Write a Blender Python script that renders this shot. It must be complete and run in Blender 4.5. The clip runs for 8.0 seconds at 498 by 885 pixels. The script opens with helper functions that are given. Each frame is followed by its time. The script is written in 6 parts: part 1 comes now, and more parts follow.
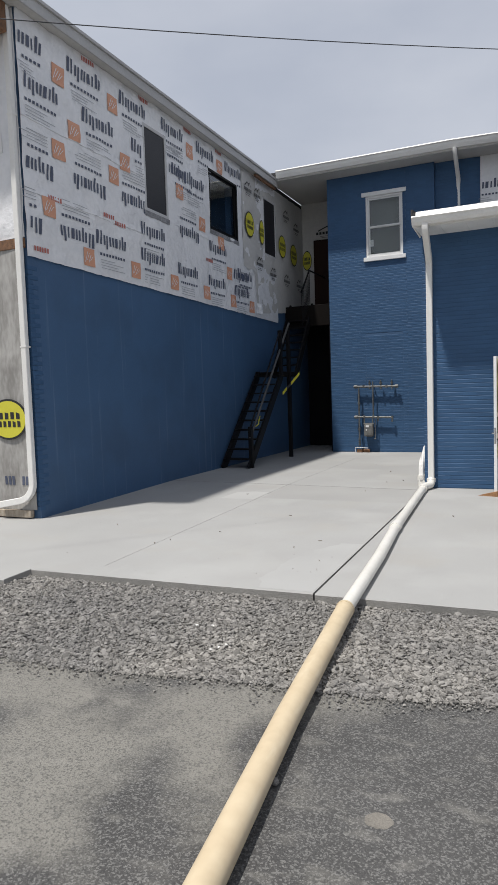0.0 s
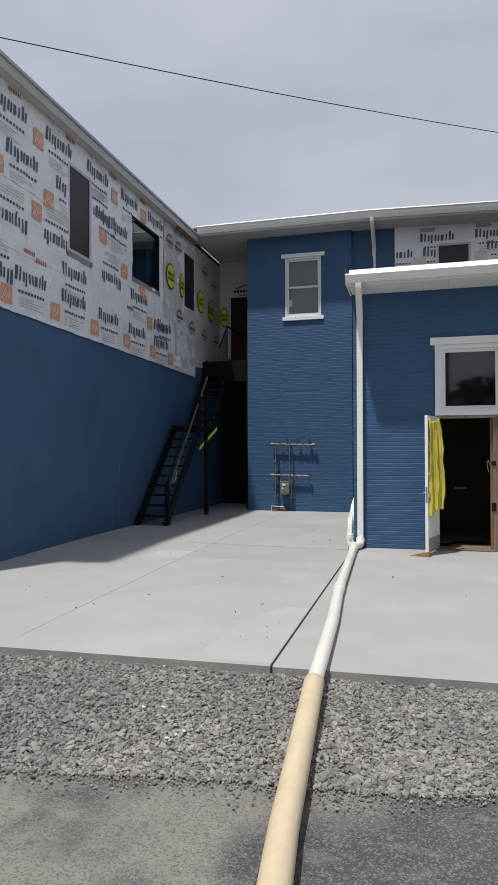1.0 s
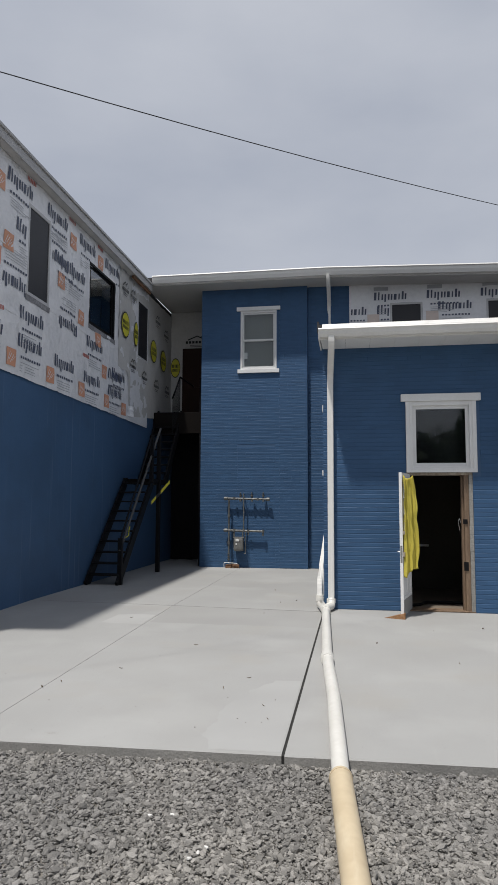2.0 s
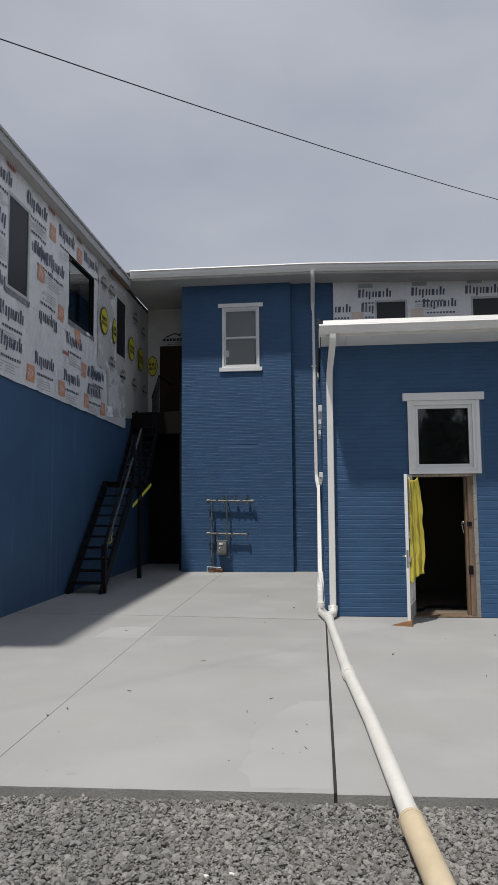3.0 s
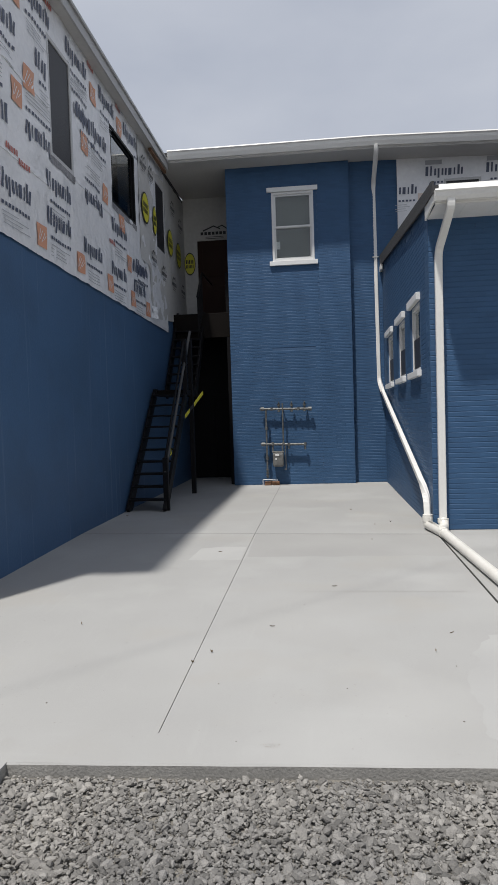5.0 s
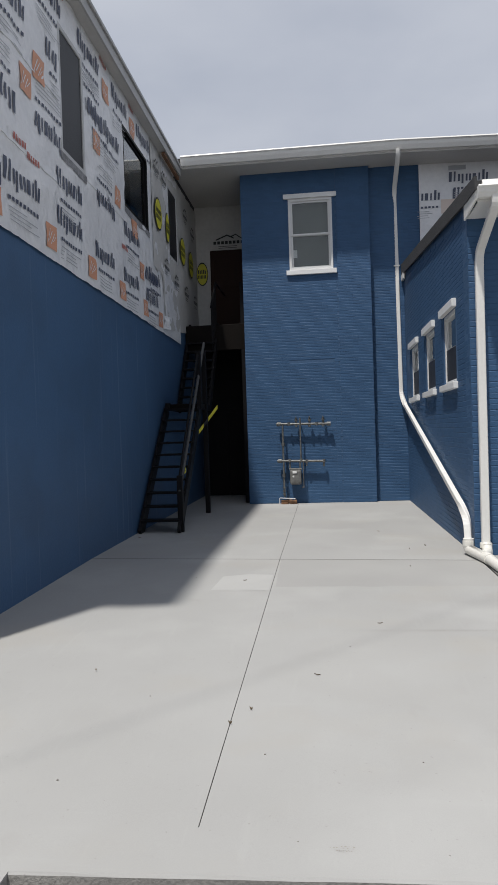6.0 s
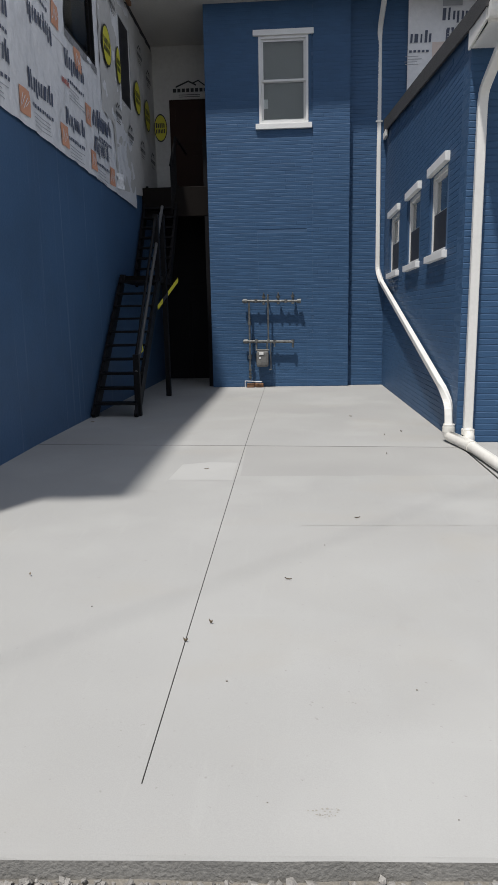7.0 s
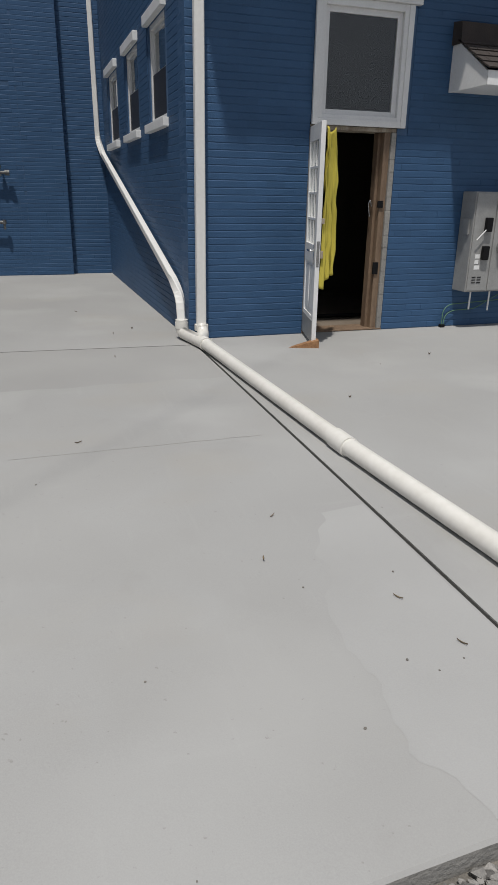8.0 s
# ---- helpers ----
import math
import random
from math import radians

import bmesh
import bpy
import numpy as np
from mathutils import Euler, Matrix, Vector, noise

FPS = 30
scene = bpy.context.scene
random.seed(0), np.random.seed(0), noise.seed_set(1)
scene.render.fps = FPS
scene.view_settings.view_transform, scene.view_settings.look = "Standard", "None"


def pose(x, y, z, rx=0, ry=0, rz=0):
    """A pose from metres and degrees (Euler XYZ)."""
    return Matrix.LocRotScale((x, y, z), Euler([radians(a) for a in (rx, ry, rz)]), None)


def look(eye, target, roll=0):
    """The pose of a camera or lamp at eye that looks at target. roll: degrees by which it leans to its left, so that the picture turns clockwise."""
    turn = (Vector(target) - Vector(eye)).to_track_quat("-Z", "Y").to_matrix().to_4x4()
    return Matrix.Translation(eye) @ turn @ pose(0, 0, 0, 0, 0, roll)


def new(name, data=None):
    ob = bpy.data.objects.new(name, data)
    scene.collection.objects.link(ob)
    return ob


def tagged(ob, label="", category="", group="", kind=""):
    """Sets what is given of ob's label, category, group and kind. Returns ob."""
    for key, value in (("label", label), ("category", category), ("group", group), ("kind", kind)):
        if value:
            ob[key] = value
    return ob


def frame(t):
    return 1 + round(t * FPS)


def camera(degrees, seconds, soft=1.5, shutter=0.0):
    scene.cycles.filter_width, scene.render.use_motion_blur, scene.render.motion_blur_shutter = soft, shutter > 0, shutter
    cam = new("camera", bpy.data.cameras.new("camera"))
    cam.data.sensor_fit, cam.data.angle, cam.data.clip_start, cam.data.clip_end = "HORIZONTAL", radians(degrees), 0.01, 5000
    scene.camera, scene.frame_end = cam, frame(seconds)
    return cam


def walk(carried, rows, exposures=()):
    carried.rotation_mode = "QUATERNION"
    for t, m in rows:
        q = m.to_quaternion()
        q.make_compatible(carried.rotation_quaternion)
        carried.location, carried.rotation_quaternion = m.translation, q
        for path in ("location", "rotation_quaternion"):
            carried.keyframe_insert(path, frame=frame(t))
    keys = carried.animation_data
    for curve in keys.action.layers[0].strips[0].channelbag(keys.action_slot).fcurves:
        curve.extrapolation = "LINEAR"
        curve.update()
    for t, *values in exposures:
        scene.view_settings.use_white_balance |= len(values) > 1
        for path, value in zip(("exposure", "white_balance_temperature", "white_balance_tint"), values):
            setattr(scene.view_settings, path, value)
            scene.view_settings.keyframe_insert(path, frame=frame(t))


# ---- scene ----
cam = camera(41.2, 8.0)
PATH = [
    (0, (0.586, -0.701, 1.640), (-0.236, 1.116, 1.494), -1.9),
    (0.5, (0.217, -0.511, 1.542), (-0.491, 1.356, 1.424), 1.0),
    (1, (-0.067, -0.359, 1.545), (-0.595, 1.57, 1.573), -0.2),
    (1.5, (-0.393, -0.177, 1.591), (-0.854, 1.769, 1.651), 1.0),
    (1.7, (-0.525, -0.135, 1.595), (-0.927, 1.82, 1.725), 1.2),
    (2.8, (-1.237, 0.194, 1.721), (-1.436, 2.172, 1.937), -2.0),
    (3, (-1.336, 0.299, 1.706), (-1.543, 2.28, 1.884), -0.4),
    (3.5, (-1.711, 0.525, 1.652), (-1.853, 2.517, 1.768), 0.1),
    (4, (-2.077, 0.725, 1.646), (-2.257, 2.705, 1.863), 0.2),
    (4.5, (-2.435, 1.134, 1.6), (-2.661, 3.12, 1.666), 1.4),
    (5, (-2.715, 1.444, 1.592), (-2.933, 3.431, 1.512), -1.8),
    (5.2, (-2.77, 1.568, 1.603), (-3.037, 3.55, 1.597), -0.7),
    (6.3, (-3.116, 2.314, 1.581), (-3.328, 4.301, 1.504), -2.4),
    (6.5, (-3.137, 2.469, 1.538), (-3.35, 4.449, 1.351), -3.0),
    (7, (-3.112, 2.905, 1.460), (-3.242, 4.866, 1.082), -1.1),
    (7.5, (-3.018, 3.300, 1.390), (-3.034, 5.222, 0.837), 1.3),
    (7.8, (-2.952, 3.588, 1.376), (-2.511, 5.394, 0.638), 3.5),
    (8, (-2.852, 3.660, 1.441), (-2.256, 5.435, 0.738), 0.9),
]
EXPOSURES = [(0.0, 0.02), (0.5, -0.03), (1.5, -0.08), (2.8, -0.30), (3.2, -0.30), (3.6, -0.20), (4.0, -0.17), (4.5, -0.16), (5.0, -0.04), (6.5, -0.06), (7.0, 0.0), (7.5, -0.08), (8.0, -0.43)]
walk(cam, [(t, look(eye, target, roll)) for t, eye, target, roll in PATH], EXPOSURES)

# ---------------------------------------------------------------- light
SUN_TRAVEL = Vector((0.193, 0.335, -1.0)).normalized()
elev = math.asin(-SUN_TRAVEL.z)
world = bpy.data.worlds.new("sky")
scene.world = world
world.use_nodes = True
wn, wl = world.node_tree.nodes, world.node_tree.links
wn.clear()
out = wn.new("ShaderNodeOutputWorld")
sky_bg = wn.new("ShaderNodeBackground")
sky_tex = wn.new("ShaderNodeTexSky")
sky_tex.sky_type = "NISHITA"
sky_tex.sun_disc = False
sky_tex.sun_elevation = elev
sky_tex.sun_rotation = math.atan2(-SUN_TRAVEL.x, -SUN_TRAVEL.y)
wl.new(sky_tex.outputs[0], sky_bg.inputs[0])
sky_bg.inputs[1].default_value = 0.08
cloud_bg = wn.new("ShaderNodeBackground")
wcoord = wn.new("ShaderNodeTexCoord")
wmap = wn.new("ShaderNodeMapping")
wmap.inputs["Scale"].default_value = (1.0, 1.0, 2.2)
wl.new(wcoord.outputs["Generated"], wmap.inputs[0])
wnoise = wn.new("ShaderNodeTexNoise")
wnoise.inputs["Scale"].default_value = 2.1
wnoise.inputs["Detail"].default_value = 5
wnoise.inputs["Roughness"].default_value = 0.5
wl.new(wmap.outputs[0], wnoise.inputs["Vector"])
wramp = wn.new("ShaderNodeValToRGB")
wramp.color_ramp.elements[0].position = 0.34
wramp.color_ramp.elements[0].color = (0.425, 0.458, 0.535, 1)
wramp.color_ramp.elements[1].position = 0.68
wramp.color_ramp.elements[1].color = (0.56, 0.585, 0.645, 1)
wl.new(wnoise.outputs[0], wramp.inputs[0])
wl.new(wramp.outputs[0], cloud_bg.inputs[0])
cloud_bg.inputs[1].default_value = 1.14
wmix = wn.new("ShaderNodeMixShader")
wmix.inputs[0].default_value = 0.88
wl.new(sky_bg.outputs[0], wmix.inputs[1])
wl.new(cloud_bg.outputs[0], wmix.inputs[2])
wl.new(wmix.outputs[0], out.inputs[0])

sun_data = bpy.data.lights.new("sun", "SUN")
sun_data.energy = 4.35
sun_data.angle = radians(2.0)
sun_data.color = (1.0, 0.965, 0.915)
sun = new("sun", sun_data)
sun.matrix_world = look((0, 0, 30), Vector((0, 0, 30)) + SUN_TRAVEL)


# ---------------------------------------------------------------- materials
def material(name, color, color2=None, rough=0.6, metal=0.0, grain=60.0, blotch=1.2, mix=0.5, bump=0.15, bump_scale=None,
             vary=0.0, island=0.0, spec=0.5, stretch=None):
    """Two-scale noise colour, fine relief, and variation by object or by island."""
    m = bpy.data.materials.new(name)
    m.use_nodes = True
    n, l = m.node_tree.nodes, m.node_tree.links
    b = n["Principled BSDF"]
    b.inputs["Roughness"].default_value = rough
    b.inputs["Metallic"].default_value = metal
    b.inputs["Specular IOR Level"].default_value = spec
    geo = n.new("ShaderNodeNewGeometry")
    vec = geo.outputs["Position"]
    if stretch:
        mp = n.new("ShaderNodeMapping")
        mp.inputs["Scale"].default_value = stretch
        l.new(vec, mp.inputs[0])
        vec = mp.outputs[0]
    color2 = color2 or tuple(c * 0.72 for c in color)
    big = n.new("ShaderNodeTexNoise")
    big.inputs["Scale"].default_value = blotch
    big.inputs["Detail"].default_value = 5
    l.new(vec, big.inputs["Vector"])
    small = n.new("ShaderNodeTexNoise")
    small.inputs["Scale"].default_value = grain
    small.inputs["Detail"].default_value = 3
    l.new(vec, small.inputs["Vector"])
    add = n.new("ShaderNodeMath")
    add.operation = "MULTIPLY_ADD"
    add.inputs[1].default_value = 0.6
    l.new(big.outputs[0], add.inputs[0])
    sc = n.new("ShaderNodeMath")
    sc.operation = "MULTIPLY"
    sc.inputs[1].default_value = 0.4
    l.new(small.outputs[0], sc.inputs[0])
    l.new(sc.outputs[0], add.inputs[2])
    ramp = n.new("ShaderNodeMapRange")
    ramp.inputs["From Min"].default_value = 0.5 - 0.22
    ramp.inputs["From Max"].default_value = 0.5 + 0.22
    ramp.inputs["To Min"].default_value = 0.5 - mix
    ramp.inputs["To Max"].default_value = 0.5 + mix
    l.new(add.outputs[0], ramp.inputs[0])
    cm = n.new("ShaderNodeMix")
    cm.data_type = "RGBA"
    cm.inputs["A"].default_value = (*color2, 1)
    cm.inputs["B"].default_value = (*color, 1)
    l.new(ramp.outputs[0], cm.inputs["Factor"])
    col = cm.outputs["Result"]
    if vary or island:
        hsv = n.new("ShaderNodeHueSaturation")
        mr = n.new("ShaderNodeMapRange")
        amount = vary or island
        mr.inputs["To Min"].default_value = 1 - amount
        mr.inputs["To Max"].default_value = 1 + amount
        if vary:
            l.new(n.new("ShaderNodeObjectInfo").outputs["Random"], mr.inputs[0])
        else:
            l.new(geo.outputs["Random Per Island"], mr.inputs[0])
        l.new(mr.outputs[0], hsv.inputs["Value"])
        l.new(col, hsv.inputs["Color"])
        col = hsv.outputs[0]
    l.new(col, b.inputs["Base Color"])
    if bump:
        bp = n.new("ShaderNodeBump")
        bp.inputs["Strength"].default_value = bump
        bp.inputs["Distance"].default_value = 0.01
        src = small
        if bump_scale:
            src = n.new("ShaderNodeTexNoise")
            src.inputs["Scale"].default_value = bump_scale
            src.inputs["Detail"].default_value = 4
            l.new(vec, src.inputs["Vector"])
        l.new(src.outputs[0], bp.inputs["Height"])
        l.new(bp.outputs[0], b.inputs["Normal"])
    m.diffuse_color = (*color, 1)
    return m


def nodes_of(m):
    return m.node_tree.nodes, m.node_tree.links, m.node_tree.nodes["Principled BSDF"]


def overlay(m, color, scale, lo, hi, strength=1.0, stretch=(1, 1, 1), detail=4.0, lean=0.0, x0=0.0):
    """Lays stains of another colour, shaped by thresholded noise, over a material."""
    n, l, b = nodes_of(m)
    old = b.inputs["Base Color"].links[0].from_socket
    geo = n.new("ShaderNodeNewGeometry")
    mp = n.new("ShaderNodeMapping")
    mp.inputs["Scale"].default_value = stretch
    l.new(geo.outputs["Position"], mp.inputs[0])
    tx = n.new("ShaderNodeTexNoise")
    tx.inputs["Scale"].default_value = scale
    tx.inputs["Detail"].default_value = detail
    l.new(mp.outputs[0], tx.inputs["Vector"])
    mr = n.new("ShaderNodeMapRange")
    mr.inputs["From Min"].default_value, mr.inputs["From Max"].default_value = lo, hi
    mr.inputs["To Max"].default_value = strength
    src = tx.outputs[0]
    if lean:
        sx = n.new("ShaderNodeSeparateXYZ")
        l.new(geo.outputs["Position"], sx.inputs[0])
        m1 = n.new("ShaderNodeMath")
        m1.operation = "SUBTRACT"
        m1.inputs[1].default_value = x0
        l.new(sx.outputs[0], m1.inputs[0])
        m2 = n.new("ShaderNodeMath")
        m2.operation = "MULTIPLY_ADD"
        m2.inputs[1].default_value = lean
        l.new(m1.outputs[0], m2.inputs[0])
        l.new(src, m2.inputs[2])
        src = m2.outputs[0]
    l.new(src, mr.inputs[0])
    mx = n.new("ShaderNodeMix")
    mx.data_type = "RGBA"
    l.new(mr.outputs[0], mx.inputs["Factor"])
    l.new(old, mx.inputs["A"])
    mx.inputs["B"].default_value = (*color, 1)
    l.new(mx.outputs["Result"], b.inputs["Base Color"])
    return mr


BLUE, BLUE2 = (0.039, 0.097, 0.196), (0.032, 0.082, 0.170)
M_brick = material("painted_brick", BLUE, BLUE2, rough=0.58, spec=0.34, grain=90, blotch=2.0, bump=0.3, bump_scale=70, vary=0.05, mix=0.6)
M_brick_far = material("painted_brick_joined", BLUE, BLUE2, rough=0.58, spec=0.34, grain=90, blotch=2.0, bump=0.3, bump_scale=70, island=0.05, mix=0.6)
# Same paint as the brick, lightened here for the west wall's brighter shade.
M_blue = material("blue_wall_paint_lifted", (0.048, 0.109, 0.214), (0.041, 0.094, 0.186), rough=0.55, grain=40, blotch=0.8, bump=0.25, bump_scale=45, mix=0.7)
overlay(M_blue, (0.17, 0.23, 0.32), 2.2, 0.64, 0.74, 0.36, (1.0, 6.0, 0.13), 2)
overlay(M_blue, (0.036, 0.078, 0.15), 0.9, 0.5, 0.66, 0.5)
M_parge = material("blue_smooth_patch", BLUE, BLUE2, rough=0.55, grain=30, blotch=3.0, bump=0.3, bump_scale=25, mix=0.6)
M_concrete = material("new_concrete", (0.352, 0.350, 0.341), (0.298, 0.296, 0.288), rough=0.78, grain=220, blotch=0.55, bump=0.05, bump_scale=140, mix=0.75)
overlay(M_concrete, (0.388, 0.386, 0.376), 0.7, 0.52, 0.66, 0.5)
overlay(M_concrete, (0.306, 0.300, 0.286), 0.62, 0.535, 0.575, 0.20, (1.0, 0.8, 1.0), 3)
overlay(M_concrete, (0.325, 0.309, 0.280), 0.95, 0.56, 0.70, 0.45, (0.8, 1.2, 1.0), 6)
overlay(M_concrete, (0.392, 0.390, 0.380), 3.2, 0.62, 0.72, 0.13, (6.0, 0.55, 1.0), 5)
overlay(M_concrete, (0.392, 0.390, 0.380), 2.6, 0.64, 0.74, 0.12, (0.5, 5.0, 1.0), 5)
overlay(M_concrete, (0.25, 0.240, 0.224), 2.4, 0.66, 0.82, 0.30)
overlay(M_concrete, (0.19, 0.18, 0.165), 38, 0.70, 0.76, 0.45, (1, 1, 1), 3)
M_edge = material("rough_concrete_edge", (0.31, 0.30, 0.28), (0.205, 0.20, 0.188), rough=0.9, grain=70, blotch=2.5, bump=0.45, bump_scale=75, mix=0.9)
M_gravel = material("crushed_limestone", (0.262, 0.248, 0.226), (0.15, 0.146, 0.142), rough=0.9, grain=160, blotch=1.1, bump=0.4, island=0.42, mix=0.8)
M_dust = material("stone_dust", (0.23, 0.212, 0.185), (0.13, 0.121, 0.107), rough=0.95, grain=120, blotch=4, bump=1.0, bump_scale=60, mix=0.9)
M_white = material("white_metal", (0.78, 0.77, 0.74), (0.70, 0.69, 0.66), rough=0.42, grain=30, blotch=1.5, bump=0.03, mix=0.6)
M_trim = material("white_painted_wood", (0.80, 0.80, 0.79), (0.70, 0.70, 0.69), rough=0.5, grain=50, blotch=3, bump=0.1, mix=0.6)
M_eave = material("dull_eave_metal", (0.46, 0.455, 0.45), (0.38, 0.375, 0.37), rough=0.5, grain=30, blotch=1.2, bump=0.05, mix=0.7)
M_soffit = material("soffit_board", (0.56, 0.55, 0.53), (0.48, 0.47, 0.455), rough=0.65, grain=25, blotch=1.2, bump=0.05, mix=0.6)
M_vinyl = material("vinyl_frame", (0.74, 0.74, 0.73), (0.66, 0.66, 0.65), rough=0.4, grain=30, blotch=3, bump=0.0, mix=0.5)
M_pvc = material("white_pvc", (0.74, 0.725, 0.68), (0.64, 0.62, 0.57), rough=0.35, grain=20, blotch=2.5, bump=0.02, mix=0.6)
M_pvc_old = material("sunburnt_pvc", (0.60, 0.50, 0.345), (0.52, 0.42, 0.28), rough=0.5, grain=14, blotch=2.2, bump=0.04, mix=0.8)
overlay(M_pvc_old, (0.68, 0.61, 0.46), 5.0, 0.55, 0.72, 0.5, (3, 0.5, 3))
# Black steel; the alley's deep shade is put into this black too.
M_black = material("black_steel_and_shade", (0.011, 0.011, 0.012), (0.007, 0.007, 0.008), rough=0.5, grain=60, blotch=3, bump=0.1, spec=0.12)
M_darkwood = material("dark_stained_wood", (0.008, 0.0055, 0.0045), (0.005, 0.004, 0.003), rough=0.6, grain=40, blotch=3, bump=0.2, stretch=(4, 4, 0.6), spec=0.12)
M_rail = material("worn_grey_rail", (0.10, 0.098, 0.095), (0.05, 0.049, 0.047), rough=0.5, grain=60, blotch=5, bump=0.1)
M_brown = material("brown_door", (0.034, 0.015, 0.010), (0.022, 0.011, 0.008), rough=0.5, grain=50, blotch=2, bump=0.1, stretch=(3, 3, 0.5), spec=0.12)
M_galv = material("galvanised_pipe", (0.21, 0.213, 0.21), (0.09, 0.09, 0.087), rough=0.55, metal=0.4, grain=60, blotch=14, bump=0.15, mix=0.9)
M_meter = material("grey_meter_paint", (0.33, 0.33, 0.32), (0.24, 0.24, 0.235), rough=0.5, grain=50, blotch=8, bump=0.08)
M_cast = material("dull_cast_grey", (0.17, 0.17, 0.165), (0.10, 0.10, 0.096), rough=0.6, grain=50, blotch=9, bump=0.1, mix=0.9)
M_cable = material("weathered_cable_jacket", (0.045, 0.047, 0.052), (0.03, 0.031, 0.035), rough=0.6, grain=60, blotch=3, bump=0.1)
M_rust = material("rusted_fitting", (0.24, 0.12, 0.06), (0.11, 0.06, 0.035), rough=0.8, grain=70, blotch=16, bump=0.3, mix=0.9)
M_wedge = material("orange_brown_wood", (0.36, 0.19, 0.085), (0.22, 0.11, 0.05), rough=0.7, grain=30, blotch=6, bump=0.2, stretch=(3, 8, 3), mix=0.9)
M_wood = material("bare_pine", (0.225, 0.155, 0.10), (0.13, 0.085, 0.055), rough=0.7, grain=30, blotch=3, bump=0.15, stretch=(6, 6, 0.7), mix=0.9)
M_oldwood = material("weathered_jamb", (0.42, 0.37, 0.30), (0.25, 0.20, 0.15), rough=0.8, grain=40, blotch=5, bump=0.3, stretch=(5, 5, 0.6), mix=0.9)
M_cloth = material("yellow_cloth", (0.58, 0.49, 0.075), (0.46, 0.385, 0.05), rough=0.85, grain=300, blotch=5, bump=0.15, mix=0.6)
M_yellow = material("yellow_print", (0.62, 0.58, 0.05), (0.55, 0.50, 0.04), rough=0.6, grain=40, blotch=4, bump=0.0)
M_ink = material("dark_blue_print", (0.085, 0.098, 0.145), (0.065, 0.078, 0.12), rough=0.55, grain=50, blotch=4, bump=0.0)
M_ink_pale = material("faint_grey_print", (0.40, 0.41, 0.43), (0.34, 0.35, 0.37), rough=0.55, grain=40, blotch=4, bump=0.0)
M_orange = material("orange_print", (0.66, 0.335, 0.215), (0.60, 0.285, 0.17), rough=0.55, grain=40, blotch=4, bump=0.0)
M_faint = material("bleached_orange_print", (0.70, 0.60, 0.54), (0.64, 0.53, 0.46), rough=0.55, grain=40, blotch=4, bump=0.0)
M_red = material("red_print", (0.50, 0.17, 0.14), (0.42, 0.14, 0.12), rough=0.55, grain=40, blotch=4, bump=0.0)
M_blackink = material("black_print", (0.022, 0.022, 0.024), (0.015, 0.015, 0.016), rough=0.55, grain=40, blotch=4, bump=0.0)
M_wrap = material("white_building_wrap", (0.78, 0.78, 0.79), (0.68, 0.685, 0.70), rough=0.36, grain=12, blotch=1.6, bump=0.9, bump_scale=6, mix=0.8)
for nd in M_wrap.node_tree.nodes:
    if nd.type == "BUMP":
        nd.inputs["Distance"].default_value = 0.03
M_wrap2 = material("grey_building_wrap", (0.56, 0.55, 0.53), (0.47, 0.46, 0.44), rough=0.55, grain=12, blotch=1.6, bump=0.5, bump_scale=7, mix=0.8)
M_wrap3 = material("weathered_grey_wrap", (0.40, 0.39, 0.37), (0.24, 0.23, 0.215), rough=0.6, grain=14, blotch=2.2, bump=0.9, bump_scale=6, mix=1.0, stretch=(1.5, 1.5, 0.5))
M_tape = material("cut_wrap_edge", (0.30, 0.30, 0.31), (0.15, 0.15, 0.16), rough=0.6, grain=40, blotch=9, bump=0.5, mix=1.0)
M_shingle = material("dark_shingle", (0.055, 0.043, 0.038), (0.03, 0.025, 0.023), rough=0.85, grain=150, blotch=6, bump=0.5, island=0.25)
M_roof = material("dark_roofing", (0.045, 0.045, 0.048), (0.03, 0.03, 0.032), rough=0.8, grain=120, blotch=2, bump=0.4)
# Wall colour kept dark so the closed rooms read as unlit.
M_interior = material("darkened_interior", (0.10, 0.085, 0.07), (0.06, 0.05, 0.042), rough=0.8, grain=20, blotch=1, bump=0.1)
M_intfloor = material("dusty_indoor_floor", (0.22, 0.18, 0.14), (0.13, 0.105, 0.08), rough=0.75, grain=40, blotch=2, bump=0.1)
M_screen = material("dark_insect_screen", (0.020, 0.020, 0.024), (0.014, 0.014, 0.017), rough=0.5, grain=300, blotch=2, bump=0.1)
M_joint = material("black_joint_filler", (0.018, 0.018, 0.017), (0.03, 0.028, 0.025), rough=0.85, grain=80, blotch=6, bump=0.4)
M_leaf = material("dry_leaf", (0.27, 0.21, 0.13), (0.10, 0.075, 0.05), rough=0.8, grain=80, blotch=30, bump=0.2, vary=0.4)
M_chip = material("pale_stone_chip", (0.70, 0.69, 0.66), (0.6, 0.59, 0.57), rough=0.8, grain=80, blotch=20, bump=0.2)
M_foliage = material("far_foliage", (0.06, 0.09, 0.035), (0.035, 0.055, 0.02), rough=0.8, grain=6, blotch=0.5, bump=0.0, island=0.4)
M_bark = material("pole_wood", (0.14, 0.11, 0.085), (0.09, 0.07, 0.055), rough=0.85, grain=30, blotch=2, bump=0.3, stretch=(5, 5, 0.4))
M_chrome = material("worn_chrome", (0.62, 0.62, 0.62), (0.5, 0.5, 0.5), rough=0.25, metal=1.0, grain=40, blotch=8, bump=0.02)
M_green = material("green_wire_jacket", (0.10, 0.22, 0.13), (0.08, 0.17, 0.10), rough=0.5, grain=40, blotch=8, bump=0.0)

